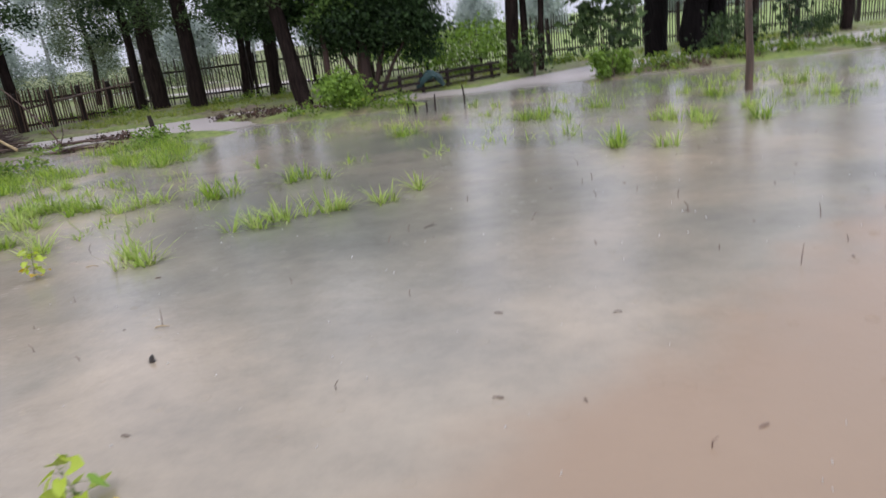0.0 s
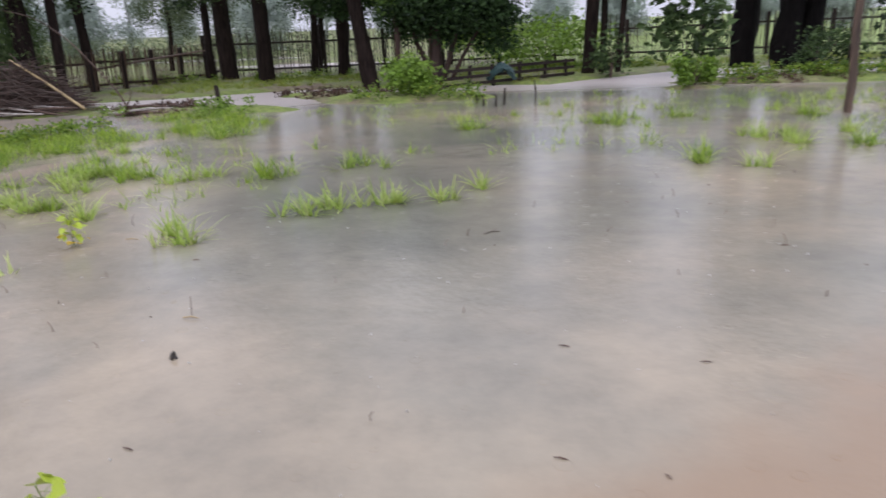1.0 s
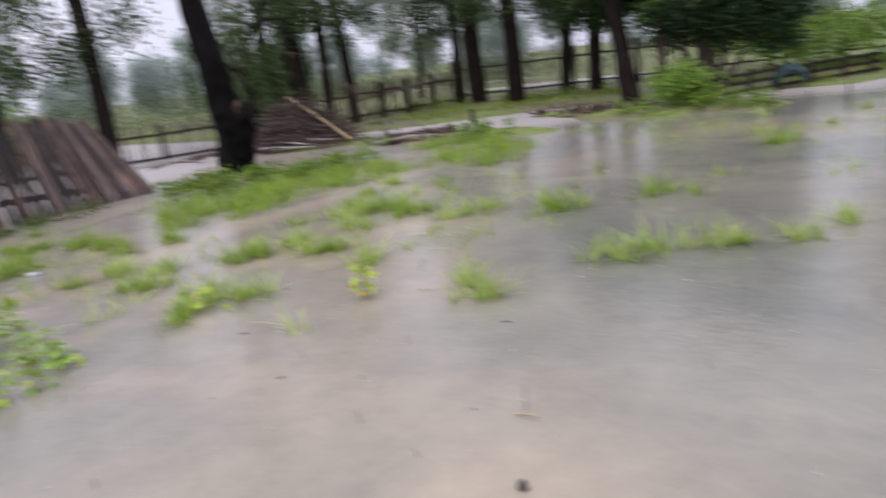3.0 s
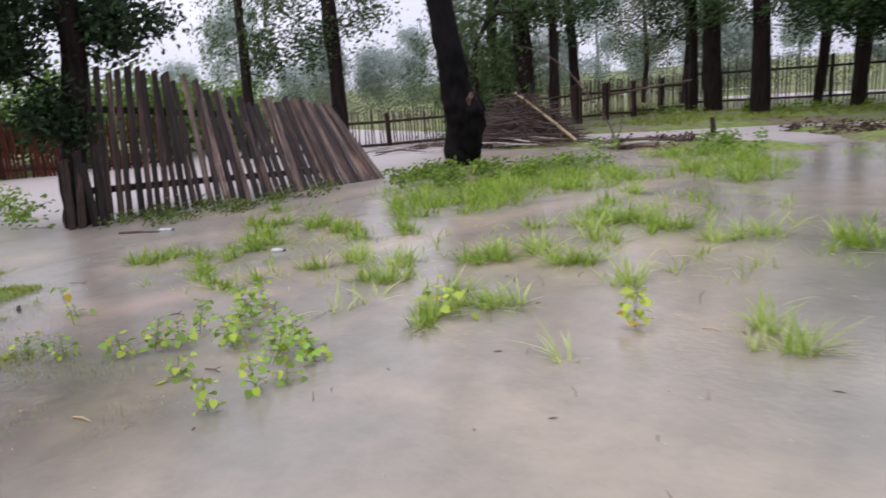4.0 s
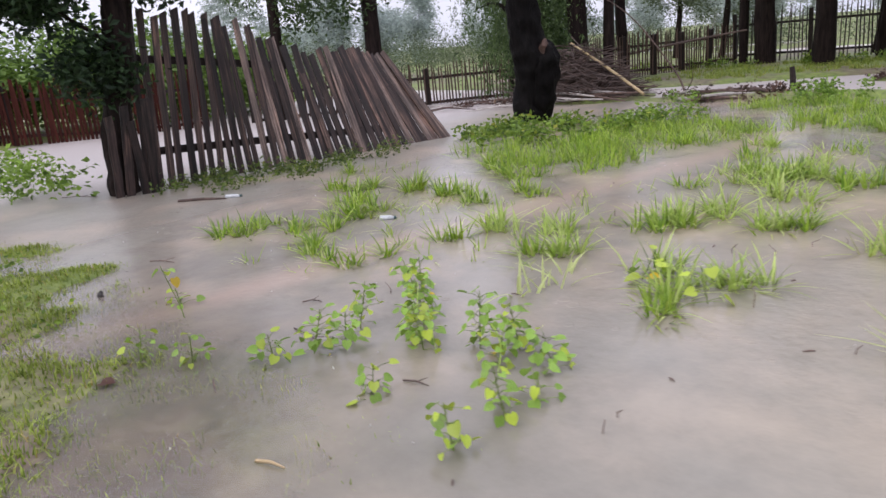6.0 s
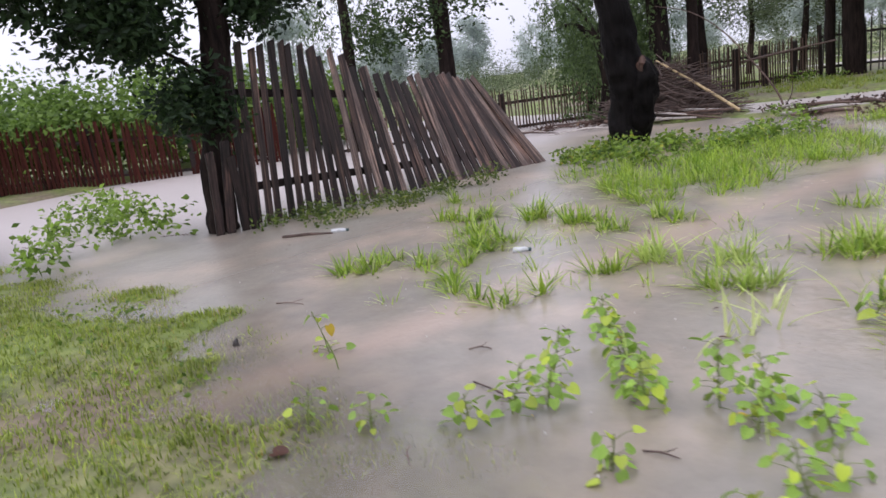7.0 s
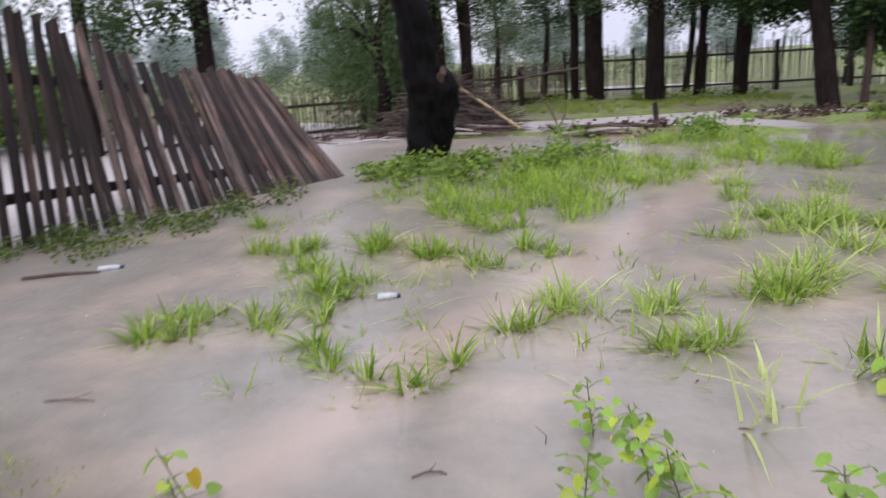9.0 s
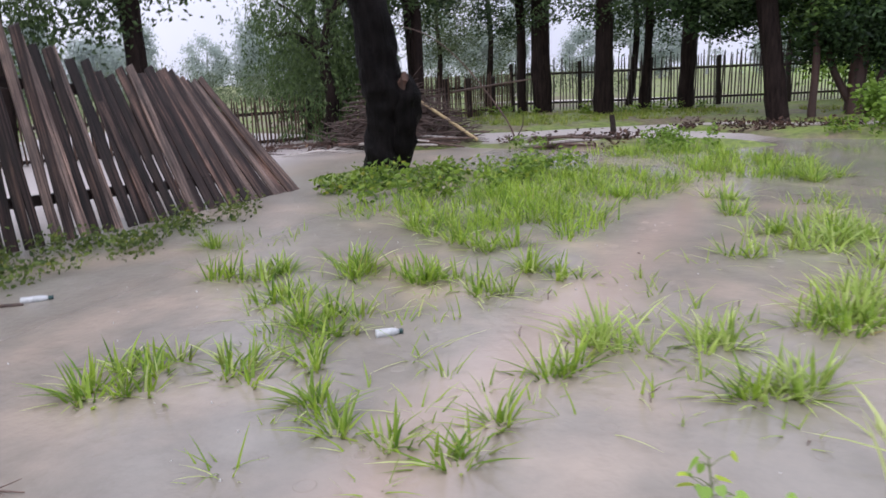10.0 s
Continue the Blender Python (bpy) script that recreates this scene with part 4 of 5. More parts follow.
TUFTS_EAST = [(-4.34, 7.79, .22), (-3.75, 7.65, .2), (-3.41, 7.9, .14), (-2.84, 7.85, .28), (-1.9, 8.45, .25), (-1.9, 6.36, .2), (-1.6, 6.5, .17), (-1.27, 6.7, .17), (-0.81, 6.85, .1),
              (-0.48, 7.29, .1), (1.66, 8.6, .28), (2.1, 8.14, .1), (2.52, 10.0, .2), (2.76, 9.6, .2), (3.9, 11.8, .3), (3.7, 10.3, .15), (3.6, 9.3, .25), (0.94, 11.4, .35), (-1.0, 11.1, .25),
              (1.94, 12.1, .22), (-2.55, 5.54, .12), (-3.75, 6.22, .12), (-4.2, 5.36, .14), (-4.41, 4.98, .13), (-2.76, 5.75, .1), (-4.6, 7.2, .2), (-5.0, 8.0, .25), (5.2, 12.4, .3), (4.9, 10.9, .2)]
TUFTS_WEST = [(-7.81, 4.78, .2), (-7.95, 4.77, .12), (-7.89, 5.05, .16), (-7.41, 5.08, .15), (-7.35, 5.54, .15), (-7.36, 5.79, .18), (-7.52, 5.67, .12), (-7.2, 5.23, .1), (-8.22, 6.35, .18), (-8.44, 6.31, .12),
              (-9.02, 6.95, .12), (-7.71, 6.59, .25), (-7.3, 6.54, .2), (-7.05, 6.53, .12), (-6.71, 6.33, .14), (-6.64, 6.8, .12), (-6.38, 6.73, .12), (-7.75, 5.95, .18), (-8.15, 6.48, .12), (-6.95, 4.86, .1),
              (-6.79, 4.72, .06), (-6.57, 4.67, .06), (-6.36, 4.62, .08), (-6.24, 4.92, .07), (-6.88, 7.34, .18), (-7.25, 7.44, .2), (-7.67, 7.75, .22)]
TUFTS_MIDDLE = [(-5.95, 5.68, .2), (-5.63, 5.82, .17), (-6.13, 5.38, .13), (-5.32, 5.39, .2), (-5.47, 5.35, .1), (-5.08, 6.24, .24), (-4.94, 6.28, .2), (-4.8, 6.66, .2), (-4.49, 6.42, .17), (-4.98, 7.68, .2),
                (-5.42, 7.38, .1), (-5.13, 8.16, .15), (-4.63, 8.06, .18), (-4.33, 5.28, .2), (-4.39, 4.9, .14), (-4.68, 5.41, .12), (-5.41, 8.78, .15), (-4.26, 6.51, .12), (-4.83, 7.97, .14), (-4.37, 7.96, .15),
                (-4.6, 10.7, .35), (-5.5, 9.5, .2)]
for x, y, r in TUFTS_EAST:
    clump(x, y, r, 0.16 + 0.2 * r + RNG.uniform(0, 0.05), int(22 + 260 * r), material=M_GRASS_PALE if r < 0.21 else M_GRASS)
for x, y, r in TUFTS_WEST + TUFTS_MIDDLE:
    clump(x, y, r * 0.88, 0.1 + 0.3 * r + RNG.uniform(0, 0.05), int(8 + 420 * r), material=M_GRASS_PALE if x > -6.2 and 0.16 < r < 0.21 else M_GRASS)
for _ in range(30):
    x, y = RNG.uniform(-5.4, -2.4), RNG.uniform(6.2, 9.6)
    clump(x, y, RNG.uniform(0.05, 0.13), RNG.uniform(0.13, 0.2), int(RNG.integers(8, 26)), material=M_GRASS_PALE if RNG.random() < 0.4 else M_GRASS)
for _ in range(46):
    x, y = RNG.uniform(-1.5, 6.5), RNG.uniform(9.0, 15.5)
    clump(x, y, RNG.uniform(0.06, 0.2), RNG.uniform(0.12, 0.22), int(RNG.integers(10, 40)), material=M_GRASS_PALE if RNG.random() < 0.3 else M_GRASS)
SPRIG = random.Random(77)
for cx, cy, wx, wy, k in ((-6.1, 5.7, 0.8, 0.75, 22), (-7.2, 5.7, 0.6, 0.8, 22), (-6.7, 4.7, 0.5, 0.3, 8), (-5.4, 6.6, 0.7, 0.6, 10), (-3.6, 6.9, 1.0, 0.8, 14), (0.2, 10.5, 1.2, 1.6, 26), (3.0, 10.4, 1.6, 1.4, 16)):
    for _ in range(k):
        clump(cx + SPRIG.uniform(-wx, wx), cy + SPRIG.uniform(-wy, wy), SPRIG.uniform(0.05, 0.12), SPRIG.uniform(0.1, 0.17), SPRIG.randint(5, 13), "sparse short grass sprig barely out of the flood water", M_GRASS, 0.011, 0.9)
for x, y, n in ((-3.34, 4.83, 6), (-5.04, 4.76, 2), (-5.13, 5.09, 1), (-4.7, 5.34, 5), (-2.6, 5.5, 7), (-5.04, 4.87, 2)):
    clump(x, y, 0.1, 0.24, n + 3, "few long bent pale grass blades in the water", M_GRASS_DRY, 0.02, 0.8)


def meadow(name, patches, label, material, tall, wide, density, splay=0.45):
    """Grass too dense to count, in patches (x, y, half width, half depth)."""
    spots = []
    for cx, cy, rx, ry in patches:
        for _ in range(int(density * 3.14 * rx * ry / 16)):
            a, d = RNG.uniform(0, 6.28), math.sqrt(RNG.random())
            x, y = cx + rx * d * math.cos(a), cy + ry * d * math.sin(a)
            if d + 0.8 * noise.noise(Vector((x * 1.4, y * 1.4, 2.0))) > 0.95:
                continue
            z, r = max(height(x, y), -0.05) - 0.01, RNG.uniform(0.03, 0.09)
            for _ in range(RNG.integers(8, 25)):
                spots.append((x + RNG.normal(0, r), y + RNG.normal(0, r), z, x, y))
    return tagged(part(name, blades(spots, tall, wide, splay, 3, True), material), label, "grass", kind="stuff")


meadow("grass_bed", [(-7.7, 8.7, 1.1, .8), (-6.95, 9.2, .9, .9), (-7.0, 10.3, 1.3, 1.0), (-5.3, 11.6, .9, 1.2), (-6.3, 13.0, 1.0, .6), (-6.9, 8.0, .8, .4)],
       "dense bright green grass in shallow water", M_GRASS, 0.24, 0.014, 520, splay=0.8)
meadow("grass_bed", [(-7.6, 6.3, .8, .5), (-7.35, 5.55, .45, .45), (-4.2, 9.6, .6, .6), (-2.2, 12.2, 1.0, 1.0), (-0.8, 11.7, .9, .8), (0.9, 11.9, .9, .6), (3.4, 13.8, 2.2, 1.2), (4.7, 10.8, 1.3, 1.0),
                     (-3.0, 13.6, 1.6, .8), (6.5, 13.5, 1.5, 1.5), (-8.6, 7.2, .6, .4), (1.6, 14.2, 1.2, .9), (-10.0, 6.5, .5, .8), (-9.8, 7.5, .4, .6)], "sparse young grass standing in the water", M_GRASS, 0.16, 0.011, 130, splay=0.8)
meadow("bank_grass", [(-11, 21.7, 3, .5), (-7, 21.9, 3, .7), (-1.5, 20.8, 2.5, 1.5), (4, 23.5, 3.5, 1.5), (9, 24.2, 3.5, 1.5), (7, 18.2, 3.0, .9), (-14, 21.2, 2, 1), (0, 24.2, 3, 1.2), (-9.3, 19.6, 2.2, 1.6), (-6.6, 20.6, 2.0, 1.4), (-9.8, 17.9, 1.6, .5), (-7, 19.0, 1.5, .4), (-0.7, 18.6, 1.2, .5)],
       "low dull green bank grass under the trees", M_TURF, 0.12, 0.016, 190)
lawn = []
for _ in range(135000):
    x, y = RNG.uniform(-12.5, -4.2), 4.4 - 6.0 * RNG.random() ** 1.6
    h = height(x, y)
    if h > -0.05 + 0.03 * RNG.random():
        lawn.append((x, y, h - 0.01))
    elif -7.4 < x < -4.3 and y < 3.5 and noise.noise(Vector((x * 2.3, y * 2.3, 5.0))) > 0.05 and RNG.random() < 0.3:
        lawn.append((x, y, -0.035))
tagged(part("lawn_grass", blades(lawn, 0.058, 0.009, 0.9, 2), M_TURF), "short olive green worn turf, half drowned", "grass", kind="stuff")


def weeds(name, patches, label, material, count, size, tall, category="weeds", narrow=0.55):
    """Low leafy weeds on short stalks, as one mass."""
    verts, faces = [], []
    for cx, cy, rx, ry in patches:
        pts = []
        for _ in range(max(6, int(26 * rx * ry + 6))):
            a, d = RNG.uniform(0, 6.28), math.sqrt(RNG.random())
            x, y = cx + rx * d * math.cos(a), cy + ry * d * math.sin(a)
            for k in range(3):
                pts.append((x, y, max(height(x, y), 0) + tall * RNG.uniform(0.1, 1.0)))
        v, f = leaf_cloud(pts, (0.07, 0.07, 0.05), int(count * rx * ry + 40), size, 0.1, narrow)
        b = len(verts)
        verts += v
        faces += [tuple(i + b for i in q) for q in f]
    return tagged(part(name, (verts, faces), material), label, category, kind="stuff")


weeds("weeds", [(-8.7, 9.4, .8, .6), (-8.1, 10.2, .8, .7), (-9.2, 9.9, .5, .4), (-7.5, 11.3, .7, .5)], "dark green leafy weeds round the black trunk", M_WEED, 1500, 0.075, 0.17)
weeds("weeds", [(-10.25, 6.4, .4, .6), (-9.9, 7.2, .42, .6), (-10.5, 5.75, .35, .4), (-9.75, 8.1, .3, .45), (-9.5, 6.9, .35, .45), (-9.95, 6.0, .4, .4)], "low trailing weeds along the foot of the leaning fence", M_WEED_DULL, 2000, 0.05, 0.08)
weeds("weeds", [(-5.9, 13.5, .8, .5), (-8.2, 13.6, .3, .2)], "bushy green weeds on the trodden spit", M_LEAF_BUSH, 1500, 0.07, 0.16)
weeds("weeds", [(-2.9, 15.2, 1.1, .4), (-1.7, 15.4, .7, .3), (5.4, 17.5, 1.9, .7), (8.0, 17.8, 1.9, .7), (3.8, 17.0, 1.0, .5), (0.9, 22.6, 2.0, .8), (-11.5, 21.5, 2.0, .3), (-7, 21.6, 2.0, .3)],
      "mixed low weeds on the muddy banks", M_WEED, 1200, 0.08, 0.2)
weeds("weeds", [(-11.8, 4.45, .55, .35), (-12.6, 4.8, .7, .4), (-11.6, 3.7, .5, .25), (-13.2, 4.5, .7, .4), (-10.6, 3.5, .4, .2), (-14.2, 5.2, .7, .35), (-11.3, 4.9, .3, .2)], "light green leafy weeds at the edge of the lawn", M_LEAF_BUSH, 700, 0.085, 0.36)
for _k, (cx, cy) in enumerate(((-9.0, 3.2), (-7.6, 3.0))):
    weeds("lawn_weeds", [(cx, cy, 1.0, .35)], "small clover-like weeds in the drowned lawn", M_WEED, 260, 0.04, 0.05)


weeds("leaf_litter", [(-7.4, 13.8, .9, .3), (-4.4, 16.3, 1.2, .5), (-5.3, 16.9, .9, .4), (-7.0, 14.2, 1.2, .3), (-3.0, 16.3, 1.0, .4), (-8.6, 14.2, .4, .3), (5.5, 17.2, 1.4, .4), (-12.4, 13.6, .8, .5)], "sodden red-brown leaf litter on the spits", M_LITTER, 1100, 0.07, 0.05, "leaf litter")

# ---- bushes ----
def bush(name, x, y, r, h, label, leaf, count, size, seed, stems=5):
    t = thing(name, (x, y, max(height(x, y), -0.03)), label, "bush")
    q = random.Random(seed)
    for _ in range(stems):
        a, d = q.uniform(0, 6.28), r * q.uniform(0.3, 0.8)
        part("stem", tube(smooth_path([(0, 0, -0.08), (math.cos(a) * d * 0.4, math.sin(a) * d * 0.4, h * 0.45), (math.cos(a) * d, math.sin(a) * d, h * q.uniform(0.7, 0.95))], 3), [0.012, 0.008, 0.004], 5), M_TWIG, t)
    part("leaves", leaf_cloud(crown_points(max(8, int(20 * r)), 0, 0, h * 0.1, h, r, r, seed), (r * 0.22, r * 0.22, h * 0.12), count, size, 0.1, 0.6), leaf, t)
    return t


bush("bush", 2.95, 16.4, 0.42, 0.62, "round bright green bush on the muddy bank", M_LEAF_BUSH, 1100, 0.11, 1)
bush("bush", -2.75, 15.6, 0.65, 0.68, "bright green bush in front of the dark tree", M_LEAF_BUSH, 2000, 0.11, 2)
bush("bush", 5.9, 18.2, 0.8, 0.9, "loose green bush at the foot of the twin trunks", M_LEAF_MID, 1300, 0.11, 3)
bush("bush", -0.9, 24.0, 2.2, 1.5, "broad green bush behind the picket fence", M_LEAF_BUSH, 2600, 0.16, 5)
bush("bush", 9.6, 22.4, 0.7, 0.8, "small green bush by the shore", M_LEAF_MID, 700, 0.12, 6)
bush("sapling", 3.35, 19.6, 0.75, 2.0, "young tree with large drooping dark leaves", M_LEAF_MID, 420, 0.26, 7)
bush("sapling", 1.5, 19.6, 0.45, 1.1, "thin leafy sapling at the water's edge", M_LEAF_MID, 420, 0.13, 8)
bush("sapling", 8.3, 20.5, 0.5, 2.6, "slim sapling with dark leaves by the shore", M_LEAF_DARK, 420, 0.16, 9)
for k, (x, y, r, h) in enumerate(((-22.5, 3.2, 2.0, 2.3), (-22.2, 6.6, 1.8, 2.0), (-21.2, 9.4, 2.0, 2.3), (-24.5, 5.0, 2.5, 3.0), (-20.5, 12.4, 1.8, 1.9))):
    bush("garden_bush", x, y, r, h, "large fresh green bush behind the red-brown fence", M_LEAF_GARDEN, 7500, 0.15, 20 + k, 6)

scrub = [(x, 32 + 6 * RNG.random() + 0.1 * abs(x), RNG.uniform(0.1, 1.3)) for x in RNG.uniform(-40, -9, 220)] + [(RNG.uniform(-40, -19), RNG.uniform(13, 27), RNG.uniform(0.1, 1.6)) for _ in range(160)]
tagged(part("scrub", leaf_cloud(scrub, (0.7, 0.5, 0.35), 80000, 0.085, 0.2, 0.5), M_LEAF_SCRUB), "pale green scrub beyond the fence, soft in the rain", "scrub", kind="stuff")

# ---- posts, stakes and low rails ----
p = thing("wooden_post", (4.3, 12.05, -0.25), "rough bare wooden post standing in the water", "post")
part("pole", tube(smooth_path([(0, 0, 0), (0.01, 0, 0.7), (-0.015, 0, 1.5), (0.02, 0.0, 2.6)], 5), [0.062, 0.06, 0.055, 0.05], 9, 0.2, 3), M_POST, p, smooth=True)
part("side_stub", tube(smooth_path([(0.0, 0, 0.95), (-0.06, 0, 1.06), (-0.07, 0, 1.2)], 3), [0.028, 0.024, 0.01], 6, 0.3, 5), M_RAIL, p)

for k, (x, y, h) in enumerate(((-1.15, 13.92, .2), (-0.92, 13.87, .22), (-0.78, 14.1, .3), (-0.23, 14.5, .4), (-1.3, 14.2, .16))):
    s = tagged(part("stake", tube(smooth_path([(0, 0, -0.15), (0.01, 0, h * 0.5), (0.02 * (k % 3 - 1), 0, h)], 3), [0.02, 0.018, 0.012], 6, 0.2, k), M_RAIL), "thin dark stake poking out of the water", "stake", "stakes in the water")
    s.location = (x, y, 0)

lr = thing("low_rail_fence", (-2.45, 17.3, 0), "low dark broken rail fence half under water", "fence", rz=40)
for k in range(6):
    q = part("post", board(0.07, 0.06, 0.75, 0.004, 60 + k), M_RAIL, lr)
    q.matrix_local = pose(0.75 * k, 0, -0.25, 0, 6 * math.sin(k * 2.1), 0)
for z in (0.08, 0.24, 0.40):
    part("rail", bar((-0.1, -0.05, z), (3.95, -0.05, z + 0.05), 0.03, 0.07), M_RAIL, lr)
sheet_ob = tagged(part("folded_sheet", tube(smooth_path([(-0.3, 0, 0.1), (-0.1, 0, 0.33), (0.15, 0, 0.38), (0.35, 0, 0.12)], 4), [0.06, 0.1, 0.1, 0.05], 8, 0.6, 4), M_TEAL), "faded teal sheet draped over the low rails", "sheet")
sheet_ob.location = (-1.15, 18.2, 0.02)

# ---- brushwood pile ----
bp = thing("brushwood_pile", (-10.5, 14.5, 0.0), "heap of wet red-brown sticks and brushwood", "brush pile")
g = random.Random(9)
twigs = []
for i in range(800):
    a, d = g.uniform(0, 6.28), math.sqrt(g.random())
    x, y = math.cos(a) * d * 1.25, math.sin(a) * d * 0.9
    z = (1 - d * d) * 1.05 * g.uniform(0.2, 1.05)
    w, l = g.gauss(0.1, 0.7), g.uniform(0.4, 1.1)
    e = Vector((math.cos(w) * l * 0.5, math.sin(w) * l * 0.5, g.gauss(0, 0.1)))
    c = Vector((x - 0.3, y, max(z, 0.05)))
    twigs.append(tube([c - e, c + Vector((0, 0, g.uniform(-0.03, 0.06))), c + e], [0.011, 0.009, 0.005], 4))
tagged(part("brushwood", joined(twigs), M_TWIG, bp), kind="stuff")
for i in range(26):
    w = g.gauss(0.15, 0.35)
    l = g.uniform(0.7, 1.7)
    c = Vector((g.uniform(-0.4, 0.75), g.uniform(-1.0, 0.3), 0.05 + 0.3 * g.random() * g.random()))
    e = Vector((math.cos(w) * l * 0.5, math.sin(w) * l * 0.5, g.uniform(-0.04, 0.04)))
    part("stick", tube([c - e, c + Vector((0, 0, 0.02)), c + e], [0.026, 0.022, 0.014], 6, 0.2, i), M_TWIG if i % 4 else M_PALEWOOD, bp)
pole = tagged(part("peeled_pole", tube(smooth_path([(-9.25, 14.2, 0.1), (-10.1, 14.35, 0.62), (-10.95, 14.5, 1.1)], 4), [0.03, 0.028, 0.018], 7, 0.15, 1), M_PALEPOLE), "pale yellow peeled pole propped on the brushwood", "pole")
pole2 = tagged(part("long_pole", tube(smooth_path([(-12.6, 19.6, 0.62), (-11.3, 20.3, 0.82), (-9.9, 21.0, 1.0)], 4), [0.035, 0.03, 0.02], 7, 0.15, 2), M_TWIG), "long bare pole lying over the old fence", "pole")
sap = thing("bent_sapling", (-8.75, 14.9, -0.02), "leafless bent sapling arching over the brushwood", "sapling")
part("stem", tube(smooth_path([(0, 0, -0.05), (-0.15, 0, 0.35), (-0.55, -0.1, 0.95), (-1.0, -0.2, 1.5), (-1.5, -0.35, 1.9), (-2.1, -0.5, 2.1)], 4), [0.022, 0.017, 0.013, 0.009, 0.005], 6, 0.1), M_TWIG, sap)
part("branch", tube(smooth_path([(-0.03, 0, 0.05), (0.1, 0, 0.28), (0.12, 0, 0.5)], 3), [0.014, 0.01, 0.004], 5), M_TWIG, sap)
st = tagged(part("stump", tube(smooth_path([(0, 0, -0.1), (0.01, 0, 0.12), (-0.02, 0, 0.36)], 3), [0.06, 0.05, 0.045], 8, 0.4, 7), M_RAIL), "short dark broken stump in the water", "stump")
st.location = (-7.25, 16.0, 0)
for k in range(9):
    x, y = g.uniform(-8.3, -6.9), g.uniform(13.6, 14.3)
    w, l = g.gauss(0.1, 0.4), g.uniform(0.4, 1.1)
    s = tagged(part("driftwood", tube([Vector((-l / 2, 0, 0)), Vector((0, 0.03, 0.02)), Vector((l / 2, 0, 0))], [0.022, 0.026, 0.012], 6, 0.3, k), M_PALEWOOD if k % 3 == 0 else M_TWIG), "drift stick washed up on the spit", "stick", "drift sticks on the spit")
    s.matrix_world = pose(x, y, max(height(x, y), 0) + 0.025, 0, 0, math.degrees(w))
for k in range(16):
    x, y = g.uniform(-13.6, -11.2), g.uniform(12.6, 14.6)
    w, l = g.gauss(0.5, 0.6), g.uniform(0.5, 1.6)
    s = tagged(part("drift_branch", tube([Vector((-l / 2, 0, 0)), Vector((0, 0.06, 0.05)), Vector((l / 2, 0.02, 0))], [0.012, 0.018, 0.007], 5, 0.3, k), M_PALEWOOD if k % 2 else M_TWIG), "pale drifted branch lying in the water", "branch", "drifted branches")
    s.matrix_world = pose(x, y, 0.02, 0, g.uniform(-3, 3), math.degrees(w))

# ---- bean plants ----
def leaf_mesh(name, material, s):
    """A pointed heart-shaped leaf along +x, folded on its midrib, tip hanging."""
    out = [(0.0, 0.0), (-0.14, 0.24), (0.02, 0.46), (0.34, 0.5), (0.68, 0.34), (1.0, 0.0)]
    verts = [(x, 0, -0.10 * x * x) for x in (0.0, 0.3, 0.62, 1.0)]
    for sgn in (1, -1):
        verts += [(x, sgn * y, 0.24 * y - 0.10 * x * x + 0.02 * math.sin(9 * x + s)) for x, y in out[1:5]]
    faces = []
    for o, flip in ((4, False), (8, True)):
        f = [(0, o + 1, o), (0, 1, o + 2, o + 1), (1, 2, o + 3, o + 2), (2, 3, o + 3)]
        faces += [tuple(reversed(q)) for q in f] if flip else f
    return mesh_of(name, verts, faces, material, True)


LEAVES = [leaf_mesh("leaf", M_VINE, 0), leaf_mesh("leaf", M_VINE, 1.7), leaf_mesh("leaf", M_VINE_YELLOW, 0.8), leaf_mesh("leaf", M_YELLOW, 2.5)]


def bean_plant(x, y, h, n, label, lime=0.2, yellow=0, lean=None, size=0.045, seed=0, bare=0.3):
    q = random.Random(seed)
    t = thing("bean_plant", (x, y, max(height(x, y), -0.06)), label, "plant", "bean plants in the water")
    a = q.uniform(0, 6.28)
    k = h * (0.3 if lean is None else lean)
    line = smooth_path([(0, 0, -0.05), (math.cos(a) * k * 0.2, math.sin(a) * k * 0.2, h * 0.4), (math.cos(a) * k * 0.6, math.sin(a) * k * 0.6, h * 0.8), (math.cos(a) * k, math.sin(a) * k, h + 0.06)], 4)
    stalks = [tube(line, [0.0035, 0.003, 0.002], 5)]
    for i in range(n):
        f = bare + (1 - bare) * (i + 0.5) / n
        base = line[min(int(f * (len(line) - 1)), len(line) - 1)]
        az = i * 2.4 + q.uniform(-0.4, 0.4)
        reach = q.uniform(0.03, 0.1) * (1.15 - 0.5 * f)
        tip = base + Vector((math.cos(az) * reach, math.sin(az) * reach, q.uniform(0.0, 0.03)))
        stalks.append(tube([base, (base + tip) / 2 + Vector((0, 0, 0.006)), tip], [0.0016, 0.0014, 0.0012], 4))
        mesh = LEAVES[3] if i < yellow else LEAVES[2] if q.random() < lime else LEAVES[q.randrange(2)]
        ob = part("leaf", mesh, None, t)
        s = size * q.uniform(0.5, 1.15)
        ob.matrix_local = Matrix.Translation(tip) @ pose(0, 0, 0, q.uniform(-45, 45), q.uniform(-20, 65), math.degrees(az) + q.uniform(-50, 50)) @ Matrix.Scale(s, 4)
    part("stem", joined(stalks), M_STEM, t)
    return t


